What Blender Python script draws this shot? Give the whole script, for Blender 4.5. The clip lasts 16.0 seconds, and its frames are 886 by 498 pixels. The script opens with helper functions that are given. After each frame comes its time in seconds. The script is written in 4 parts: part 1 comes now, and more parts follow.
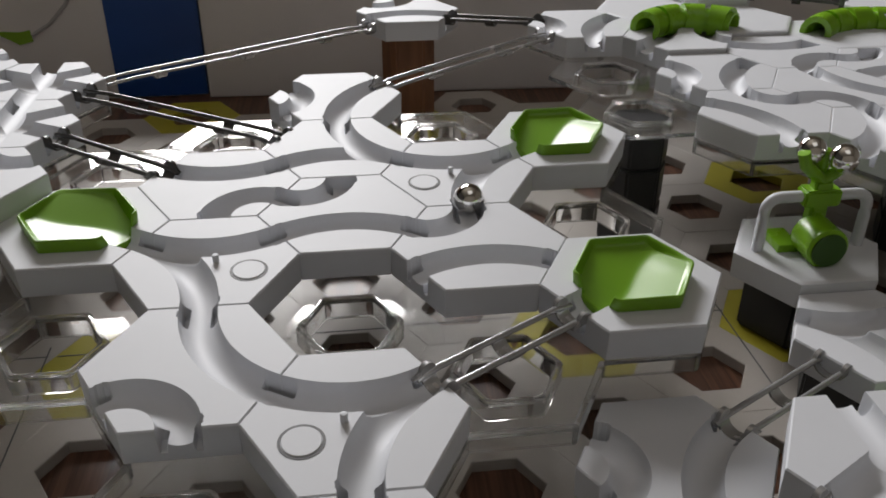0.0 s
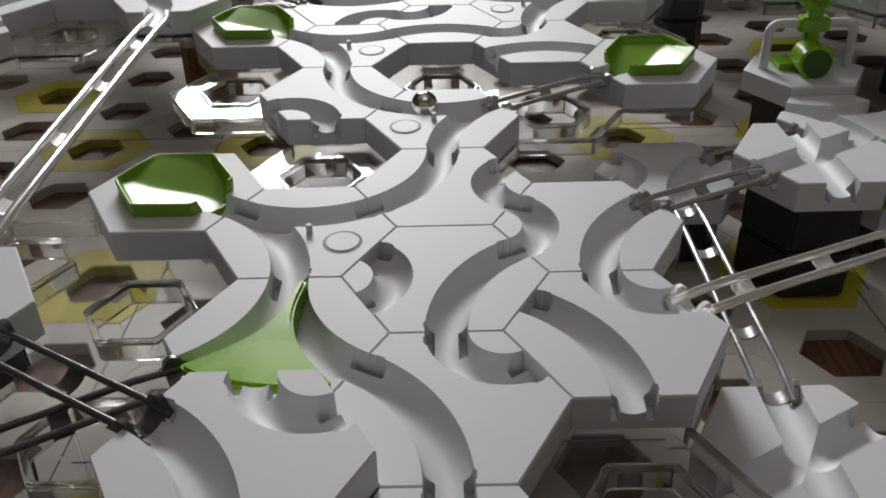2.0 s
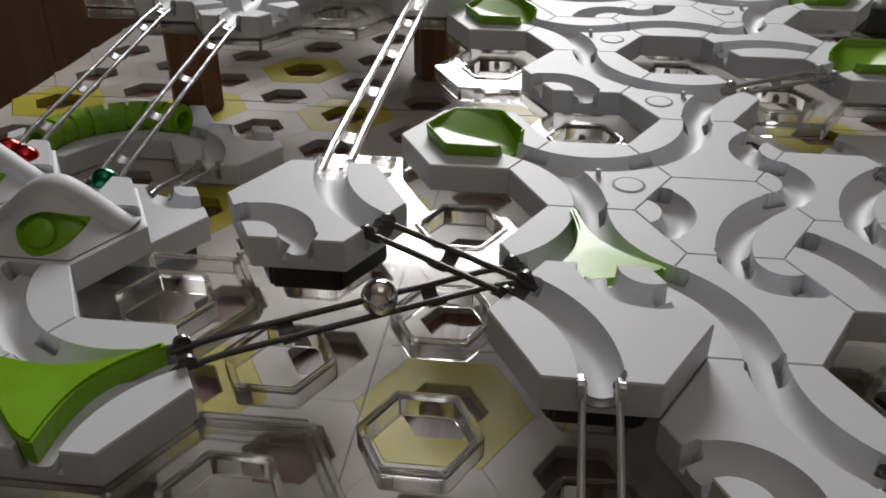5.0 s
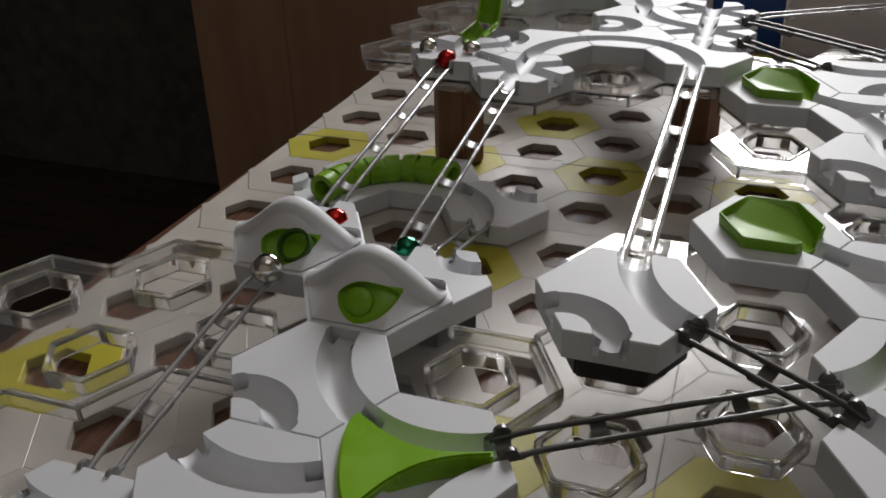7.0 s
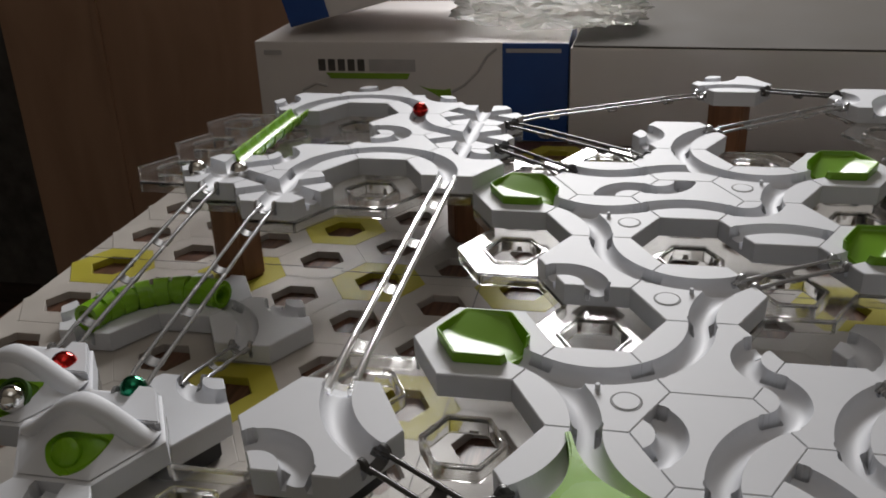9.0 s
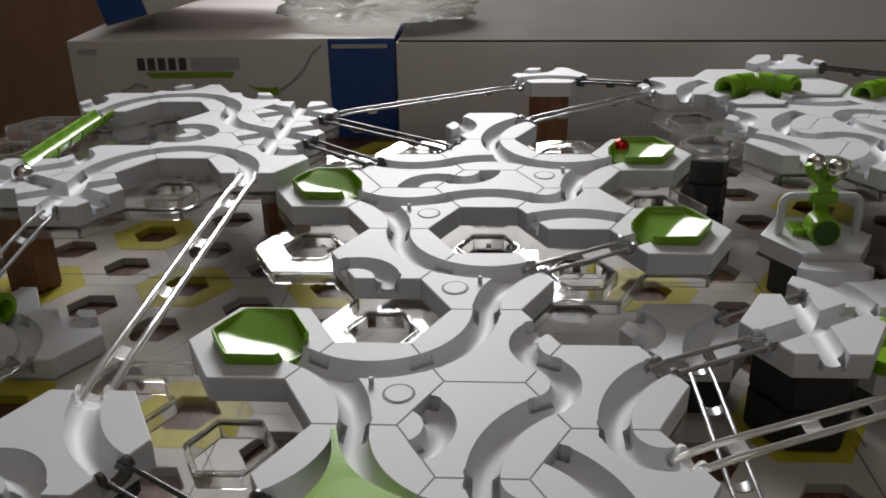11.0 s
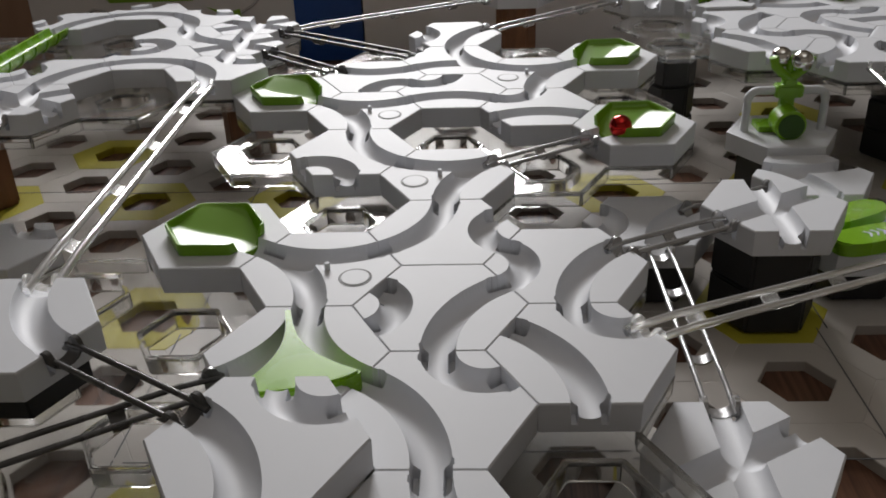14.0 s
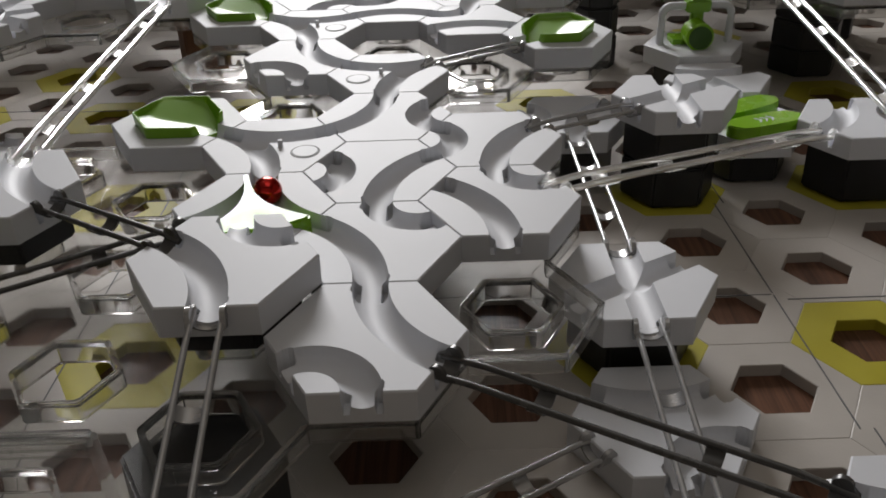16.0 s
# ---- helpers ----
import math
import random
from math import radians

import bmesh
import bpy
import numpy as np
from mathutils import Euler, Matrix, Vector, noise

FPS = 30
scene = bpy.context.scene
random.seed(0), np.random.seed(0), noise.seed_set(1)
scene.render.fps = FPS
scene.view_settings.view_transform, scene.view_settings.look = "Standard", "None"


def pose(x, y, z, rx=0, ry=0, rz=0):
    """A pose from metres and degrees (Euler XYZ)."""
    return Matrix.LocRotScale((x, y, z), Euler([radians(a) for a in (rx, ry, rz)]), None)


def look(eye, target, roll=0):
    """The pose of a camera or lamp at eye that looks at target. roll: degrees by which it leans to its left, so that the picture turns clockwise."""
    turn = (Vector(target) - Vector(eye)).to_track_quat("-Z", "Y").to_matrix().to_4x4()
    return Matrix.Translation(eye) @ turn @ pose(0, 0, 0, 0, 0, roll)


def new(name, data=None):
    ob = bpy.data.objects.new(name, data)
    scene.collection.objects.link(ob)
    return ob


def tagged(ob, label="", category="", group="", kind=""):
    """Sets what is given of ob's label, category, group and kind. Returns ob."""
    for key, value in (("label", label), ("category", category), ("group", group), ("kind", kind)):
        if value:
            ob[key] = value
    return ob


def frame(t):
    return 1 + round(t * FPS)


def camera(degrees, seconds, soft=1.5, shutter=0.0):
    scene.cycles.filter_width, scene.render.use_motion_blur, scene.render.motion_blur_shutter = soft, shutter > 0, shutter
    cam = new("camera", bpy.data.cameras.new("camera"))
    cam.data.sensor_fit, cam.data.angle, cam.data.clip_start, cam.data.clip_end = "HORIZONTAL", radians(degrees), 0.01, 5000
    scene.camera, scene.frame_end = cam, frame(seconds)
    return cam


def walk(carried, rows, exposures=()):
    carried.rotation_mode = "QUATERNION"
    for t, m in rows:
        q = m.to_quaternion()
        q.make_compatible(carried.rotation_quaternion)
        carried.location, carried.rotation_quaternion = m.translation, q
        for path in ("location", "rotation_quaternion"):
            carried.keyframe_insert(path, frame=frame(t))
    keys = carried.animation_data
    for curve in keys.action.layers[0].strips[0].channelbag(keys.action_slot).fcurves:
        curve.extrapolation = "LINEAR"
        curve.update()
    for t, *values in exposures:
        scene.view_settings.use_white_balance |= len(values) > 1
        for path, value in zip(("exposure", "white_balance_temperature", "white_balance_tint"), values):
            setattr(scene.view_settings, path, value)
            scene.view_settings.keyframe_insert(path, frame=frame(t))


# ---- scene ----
cam = camera(53.15, 16.0, 1.8)
PATH = [
    (0, (-0.0013, -0.0844, 0.2403), (0.2249, 1.6322, -0.7608), 0.37),
    (0.5, (-0.0109, -0.1198, 0.2230), (0.1787, 1.5806, -0.8126), 0.05),
    (1, (-0.0014, -0.1543, 0.2152), (0.0864, 1.5555, -0.8187), -1.54),
    (1.5, (0.0022, -0.1984, 0.2158), (0.0349, 1.5135, -0.8179), -1.69),
    (2, (0.0005, -0.2468, 0.2177), (-0.0066, 1.4673, -0.8128), -1.38),
    (2.5, (0.0082, -0.2882, 0.2286), (-0.0381, 1.4426, -0.7724), -1.55),
    (3, (-0.0033, -0.3028, 0.2310), (-0.0452, 1.4553, -0.7213), -0.38),
    (3.5, (-0.0125, -0.3061, 0.2332), (-0.0657, 1.4519, -0.7190), -0.12),
    (4, (-0.0249, -0.3090, 0.2287), (-0.0932, 1.4508, -0.7190), -0.01),
    (4.5, (-0.0480, -0.3162, 0.2264), (-0.1897, 1.4359, -0.7274), 0.06),
    (5, (-0.0724, -0.3202, 0.2199), (-0.2824, 1.4052, -0.7696), 0.07),
    (7.5, (-0.1245, -0.3229, 0.2592), (-0.7550, 1.3279, -0.6774), -1.38),
    (8, (-0.0965, -0.3157, 0.2703), (-0.6533, 1.3940, -0.6055), -1.78),
    (8.5, (-0.0711, -0.3121, 0.2789), (-0.5422, 1.4437, -0.5549), -1.84),
    (9, (-0.0451, -0.3067, 0.2772), (-0.4202, 1.4807, -0.5380), -1.90),
    (9.5, (-0.0290, -0.3004, 0.2712), (-0.3141, 1.5040, -0.5429), -1.54),
    (10, (-0.0140, -0.2940, 0.2685), (-0.2278, 1.5207, -0.5447), -1.41),
    (12.5, (0.0106, -0.2899, 0.2597), (-0.0585, 1.5264, -0.5747), -0.97),
    (13, (0.0113, -0.2896, 0.2541), (-0.0574, 1.5167, -0.6017), -1.17),
    (13.5, (0.0136, -0.2912, 0.2474), (-0.0584, 1.5039, -0.6315), -1.47),
    (14, (0.0157, -0.2974, 0.2373), (-0.0661, 1.4787, -0.6786), -2.09),
    (14.5, (0.0155, -0.3068, 0.2274), (-0.0576, 1.4480, -0.7292), -2.08),
    (15, (0.0119, -0.3223, 0.2220), (-0.0380, 1.4286, -0.7433), -1.61),
    (15.5, (0.0163, -0.3426, 0.2199), (-0.0166, 1.4041, -0.7537), -1.78),
    (16, (0.0250, -0.3652, 0.2220), (0.0367, 1.3793, -0.7559), -1.69),
]
walk(cam, [(t, look(eye, target, roll)) for t, eye, target, roll in PATH])

# ---------- world and lights ----------
world = bpy.data.worlds.new("room_air")
scene.world = world
world.use_nodes = True
world.node_tree.nodes["Background"].inputs[0].default_value = (0.95, 0.9, 0.86, 1)
world.node_tree.nodes["Background"].inputs[1].default_value = 0.042


def area_lamp(name, eye, target, size, size_y, power, colour):
    lamp = bpy.data.lights.new(name, "AREA")
    lamp.shape, lamp.size, lamp.size_y, lamp.energy, lamp.color = "RECTANGLE", size, size_y, power, colour
    ob = new(name, lamp)
    ob.matrix_world = look(eye, target)
    return ob


WINDOW = (-0.67, 0.18, 0.60, 1.33)
area_lamp("window_light", (-0.245, 1.70, 0.965), (-0.245, 0.70, 0.92), 0.84, 0.72, 42, (1.0, 0.985, 0.985))
# Unseen fill added overhead to brighten the faces turned away from the window.
area_lamp("ceiling_lamp", (0.3, -0.5, 2.15), (0.3, -0.5, 0.0), 1.2, 1.2, 2.6, (1.0, 0.97, 0.94))


# ---------- materials ----------
def material(name, colour, rough=0.5, metal=0.0, noise_scale=0.0, vary=0.12, bump=0.0, bump_scale=400.0, trans=0.0, ior=1.45, coat=0.0, per_object=0.0, spec=0.5, rough_vary=0.08):
    m = bpy.data.materials.new(name)
    m.use_nodes = True
    nt = m.node_tree
    b = nt.nodes["Principled BSDF"]
    b.inputs["Roughness"].default_value = rough
    b.inputs["Metallic"].default_value = metal
    b.inputs["Transmission Weight"].default_value = trans
    b.inputs["IOR"].default_value = ior
    b.inputs["Coat Weight"].default_value = coat
    b.inputs["Specular IOR Level"].default_value = spec
    b.inputs["Base Color"].default_value = (*colour, 1)
    coord = nt.nodes.new("ShaderNodeTexCoord")
    if noise_scale:
        n1 = nt.nodes.new("ShaderNodeTexNoise")
        n1.inputs["Scale"].default_value = noise_scale
        n1.inputs["Detail"].default_value = 6
        nt.links.new(coord.outputs["Object"], n1.inputs["Vector"])
        ramp = nt.nodes.new("ShaderNodeMapRange")
        ramp.inputs["From Min"].default_value, ramp.inputs["From Max"].default_value = 0.3, 0.7
        ramp.inputs["To Min"].default_value, ramp.inputs["To Max"].default_value = 1 - vary, 1 + vary
        nt.links.new(n1.outputs["Fac"], ramp.inputs["Value"])
        value = ramp.outputs[0]
        if per_object:
            info = nt.nodes.new("ShaderNodeObjectInfo")
            r2 = nt.nodes.new("ShaderNodeMapRange")
            r2.inputs["To Min"].default_value, r2.inputs["To Max"].default_value = 1 - per_object, 1 + per_object
            nt.links.new(info.outputs["Random"], r2.inputs["Value"])
            mul = nt.nodes.new("ShaderNodeMath")
            mul.operation = "MULTIPLY"
            nt.links.new(value, mul.inputs[0])
            nt.links.new(r2.outputs[0], mul.inputs[1])
            value = mul.outputs[0]
        vm = nt.nodes.new("ShaderNodeVectorMath")
        vm.operation = "SCALE"
        vm.inputs[0].default_value = colour
        nt.links.new(value, vm.inputs["Scale"])
        nt.links.new(vm.outputs[0], b.inputs["Base Color"])
        rr = nt.nodes.new("ShaderNodeMapRange")
        rr.inputs["From Min"].default_value, rr.inputs["From Max"].default_value = 0.3, 0.7
        rr.inputs["To Min"].default_value, rr.inputs["To Max"].default_value = max(0.02, rough - rough_vary), min(1, rough + rough_vary)
        nt.links.new(n1.outputs["Fac"], rr.inputs["Value"])
        nt.links.new(rr.outputs[0], b.inputs["Roughness"])
    if bump:
        n2 = nt.nodes.new("ShaderNodeTexNoise")
        n2.inputs["Scale"].default_value = bump_scale
        n2.inputs["Detail"].default_value = 4
        nt.links.new(coord.outputs["Object"], n2.inputs["Vector"])
        bp = nt.nodes.new("ShaderNodeBump")
        bp.inputs["Strength"].default_value = bump
        bp.inputs["Distance"].default_value = 0.0004
        nt.links.new(n2.outputs["Fac"], bp.inputs["Height"])
        nt.links.new(bp.outputs[0], b.inputs["Normal"])
    return m


def wood(name, dark, light, scale=14.0, rough=0.5, stretch=(1, 12, 12)):
    m = material(name, light, rough)
    nt = m.node_tree
    coord = nt.nodes.new("ShaderNodeTexCoord")
    mp = nt.nodes.new("ShaderNodeMapping")
    mp.inputs["Scale"].default_value = stretch
    n = nt.nodes.new("ShaderNodeTexNoise")
    n.inputs["Scale"].default_value, n.inputs["Detail"].default_value, n.inputs["Distortion"].default_value = scale, 8, 0.6
    mix = nt.nodes.new("ShaderNodeMix")
    mix.data_type = "RGBA"
    mix.inputs["A"].default_value, mix.inputs["B"].default_value = (*dark, 1), (*light, 1)
    nt.links.new(coord.outputs["Object"], mp.inputs["Vector"])
    nt.links.new(mp.outputs[0], n.inputs["Vector"])
    ramp = nt.nodes.new("ShaderNodeMapRange")
    ramp.inputs["From Min"].default_value, ramp.inputs["From Max"].default_value = 0.35, 0.65
    nt.links.new(n.outputs["Fac"], ramp.inputs["Value"])
    nt.links.new(ramp.outputs[0], mix.inputs["Factor"])
    nt.links.new(mix.outputs["Result"], nt.nodes["Principled BSDF"].inputs["Base Color"])
    return m


WHITE = material("white_plastic", (0.625, 0.638, 0.672), 0.52, 0, 70, 0.012, 0.06, 1500, spec=0.42, rough_vary=0.012)
BOARD = material("grey_card_board", (0.435, 0.405, 0.372), 0.42, 0, 30, 0.06, 0.12, 700, per_object=0.03)
YELLOW = material("yellow_green_print", (0.40, 0.355, 0.03), 0.45, 0, 40, 0.08, 0.1, 700)
GREEN = material("green_plastic", (0.17, 0.36, 0.014), 0.31, 0, 50, 0.04, 0.0, 500, coat=0.05, rough_vary=0.03, spec=0.45)
GREENMATT = material("green_matt_plastic", (0.20, 0.42, 0.016), 0.28, 0, 50, 0.06, 0.03, 500)
CLEAR = material("clear_plastic", (0.96, 0.96, 0.95), 0.05, 0, trans=0.985, ior=1.45)
RIMCLEAR = material("clear_plastic_edge", (0.95, 0.95, 0.94), 0.04, 0, trans=0.95, ior=1.58)
CLEARRAIL = material("clear_rail_plastic", (0.93, 0.93, 0.92), 0.12, 0, trans=0.74, ior=1.47)
RAIL = material("grey_rail_plastic", (0.44, 0.44, 0.445), 0.22, 0.55, 80, 0.1)
DARKRAIL = material("dark_grey_rail_plastic", (0.080, 0.078, 0.077), 0.26, 0.1, 80, 0.15)
BLACK = material("black_plastic", (0.018, 0.018, 0.019), 0.42, 0, 60, 0.2, 0.08, 600)
BROWN = wood("brown_pillar", (0.15, 0.062, 0.026), (0.23, 0.10, 0.044), 16, 0.5, (6, 6, 1))
TABLE = wood("table_wood", (0.062, 0.029, 0.018), (0.150, 0.072, 0.043), 9, 0.33, (50, 1.5, 10))
STEEL = material("polished_steel", (0.78, 0.77, 0.75), 0.05, 1.0, 90, 0.05)
REDBALL = material("red_metallic_ball", (0.55, 0.012, 0.008), 0.10, 0.9, 90, 0.05, coat=0.4)
GREENBALL = material("green_metallic_ball", (0.0, 0.16, 0.075), 0.10, 0.9, 90, 0.05, coat=0.4)
BOXWHITE = material("white_printed_card", (0.66, 0.625, 0.61), 0.5, 0, 9, 0.05, 0.1, 300)
BOXBLUE = material("blue_printed_card", (0.008, 0.055, 0.24), 0.4, 0, 12, 0.12)
BOXGREEN = material("green_print", (0.2, 0.36, 0.02), 0.5, 0, 12, 0.1)
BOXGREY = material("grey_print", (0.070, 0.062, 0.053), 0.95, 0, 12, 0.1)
INK = material("dark_ink", (0.07, 0.065, 0.06), 0.6, 0, 40, 0.2)
PALEINK = material("pale_ink", (0.42, 0.40, 0.40), 0.6, 0, 40, 0.1)
WALLM = material("beige_wall_paint", (0.40, 0.36, 0.30), 0.85, 0, 6, 0.06, 0.3, 150)
DARKWOOD = wood("brown_wardrobe_wood", (0.34, 0.20, 0.13), (0.41, 0.25, 0.165), 3, 0.6, (5, 5, 1))
DARKSIDE = material("dark_cloth", (0.10, 0.092, 0.088), 0.9, 0, 25, 0.3, 0.3, 200)
FLOORM = wood("dark_floor_wood", (0.03, 0.02, 0.015), (0.06, 0.04, 0.03), 4, 0.6)
FOIL = material("clear_plastic_bag", (0.92, 0.92, 0.9), 0.12, 0, trans=0.65, ior=1.3)


# ---------- small helpers ----------
def finish(bm, name, mat, smooth=None):
    me = bpy.data.meshes.new(name)
    bm.normal_update()
    bm.to_mesh(me)
    bm.free()
    me.materials.append(mat)
    if smooth:
        me.shade_smooth()
        me.set_sharp_from_angle(angle=radians(smooth))
    return me


def part(name, bm, mat, parent, label="", m=None, smooth=None):
    me = bm if isinstance(bm, bpy.types.Mesh) else finish(bm, name, mat, smooth)
    ob = new(name, me)
    ob.parent = parent
    if m is not None:
        ob.matrix_basis = m
    if label:
        ob["label"] = label
    if me.materials and me.materials[0] and me.materials[0].name in ("clear_plastic", "clear_rail_plastic", "clear_plastic_bag"):
        ob.visible_shadow = False
    return ob


def thing(name, label, category, m=None, group="", kind="", me=None):
    ob = new(name, me)
    if me is None:
        ob.empty_display_size = 0.01
    if m is not None:
        ob.matrix_basis = m
    return tagged(ob, label, category, group, kind)


def add_box(bm, x0, x1, y0, y1, z0, z1, m=None):
    vs = [bm.verts.new((x, y, z)) for z in (z0, z1) for y in (y0, y1) for x in (x0, x1)]
    if m is not None:
        for v in vs:
            v.co = m @ v.co
    for f in ((0, 2, 3, 1), (4, 5, 7, 6), (0, 1, 5, 4), (2, 6, 7, 3), (0, 4, 6, 2), (1, 3, 7, 5)):
        bm.faces.new([vs[i] for i in f])
    return vs


def box_bm(x0, x1, y0, y1, z0, z1, bevel=0.0, seg=2):
    bm = bmesh.new()
    add_box(bm, x0, x1, y0, y1, z0, z1)
    if bevel:
        bmesh.ops.bevel(bm, geom=bm.edges[:], offset=bevel, segments=seg, profile=0.7, affect="EDGES")
    return bm


def add_prism(bm, outline, z0, z1):
    lo = [bm.verts.new((x, y, z0)) for x, y in outline]
    hi = [bm.verts.new((x, y, z1)) for x, y in outline]
    n = len(outline)
    bm.faces.new(lo[::-1])
    bm.faces.new(hi)
    for i in range(n):
        bm.faces.new((lo[i], lo[(i + 1) % n], hi[(i + 1) % n], hi[i]))


def hexagon(radius, turn=0.0, n=6):
    return [(radius * math.cos(radians(turn) + 2 * math.pi * k / n), radius * math.sin(radians(turn) + 2 * math.pi * k / n)) for k in range(n)]


def add_ring(bm, outer, inner, z0, z1):
    n = len(outer)
    vs = [[bm.verts.new((x, y, z)) for x, y in line] for line, z in ((outer, z0), (outer, z1), (inner, z1), (inner, z0))]
    for a in range(4):
        for i in range(n):
            bm.faces.new((vs[a][i], vs[a][(i + 1) % n], vs[(a + 1) % 4][(i + 1) % n], vs[(a + 1) % 4][i]))


def add_lathe(bm, profile, seg=24, m=None):
    rings = []
    for r, z in profile:
        rings.append([bm.verts.new((r * math.cos(2 * math.pi * k / seg), r * math.sin(2 * math.pi * k / seg), z)) for k in range(seg)])
    for a, b in zip(rings, rings[1:]):
        for k in range(seg):
            bm.faces.new((a[k], a[(k + 1) % seg], b[(k + 1) % seg], b[k]))
    bm.faces.new(rings[0][::-1])
    bm.faces.new(rings[-1])
    if m is not None:
        for ring in rings:
            for v in ring:
                v.co = m @ v.co


def add_tube(bm, points, radius, seg=8, flat=1.0):
    pts = [Vector(p) for p in points]
    rings = []
    for i, p in enumerate(pts):
        d = (pts[min(i + 1, len(pts) - 1)] - pts[max(i - 1, 0)]).normalized()
        side = d.cross(Vector((0, 0, 1)))
        side = side.normalized() if side.length > 1e-4 else Vector((1, 0, 0))
        up = side.cross(d)
        rings.append([bm.verts.new(p + radius * (math.cos(2 * math.pi * k / seg) * side + flat * math.sin(2 * math.pi * k / seg) * up)) for k in range(seg)])
    for a, b in zip(rings, rings[1:]):
        for k in range(seg):
            bm.faces.new((a[k], a[(k + 1) % seg], b[(k + 1) % seg], b[k]))
    bm.faces.new(rings[0][::-1])
    bm.faces.new(rings[-1])


# ---------- the hexagonal grid ----------
PITCH = 0.06
SIDE = PITCH / math.sqrt(3)
TOP = 0.063
THICK = 0.0125
DECK = TOP - THICK


# The raised decks slope down towards the viewer, so that the balls roll; the board and what stands on it are level.
SLOPE = Matrix.Translation((0, 0.0044, -0.0040)) @ Matrix.Rotation(radians(3.02), 4, "X")
LEVEL_CELLS = {(2, 1), (2, -2), (3, 0), (4, 1), (4, 2), (4, 0), (5, -1), (3, -5), (5, -3), (2, -3), (-5, 3), (-7, 6), (-6, 6), (-5, 5), (1, 8), (2, -5), (-1, -4), (0, -3)}
FAR_CLUSTER = [(-4, 7), (-3, 6), (-4, 6), (-5, 7), (-5, 6), (-6, 7), (-5, 8), (-4, 8), (-5, 9), (-6, 9), (-6, 8), (-3, 7), (-3, 8), (-7, 8), (-7, 9), (-7, 10), (-4, 9), (-5, 10), (-6, 10)]
RIGHT = [(4, 4), (4, 3), (5, 4), (5, 3), (5, 2), (6, 3), (6, 2), (6, 4), (7, 2), (7, 1), (6, 1), (7, 3)]
BACK = [(3, 5), (3, 4), (3, 6), (4, 5), (4, 6), (5, 5)]
LEVEL_CELLS |= {*FAR_CLUSTER, *RIGHT, *BACK, (5, 6), (7, 4)}


def centre(q, r):
    return 1.5 * SIDE * q, PITCH * (r + q / 2)


def world_point(q, r, x, y, z):
    return Vector((x, y, z)) if (q, r) in LEVEL_CELLS else SLOPE @ Vector((x, y, z))


def edge_point(q, r, angle, reach=PITCH / 2):
    x, y = centre(q, r)
    return x + reach * math.cos(radians(angle)), y + reach * math.sin(radians(angle))


HALF_GROOVE, DEPTH = 0.0067, 0.0066


def groove_distance(x, y, arcs, lines):
    d = np.full(x.shape, 1.0)
    for cx, cy, rad in arcs:
        d = np.minimum(d, np.abs(np.hypot(x - cx, y - cy) - rad))
    for angle, start in lines:
        c, n = math.cos(radians(angle)), math.sin(radians(angle))
        along = x * c + y * n
        off = np.abs(-x * n + y * c)
        d = np.minimum(d, np.where(along > start, off, np.hypot(off, along - start)))
    return d


def wide_arc(axis):
    return PITCH * math.cos(radians(axis)), PITCH * math.sin(radians(axis)), PITCH / 2 * math.tan(radians(60))


def tight_arc(axis):
    return SIDE * math.cos(radians(axis)), SIDE * math.sin(radians(axis)), PITCH / 2 * math.tan(radians(30))


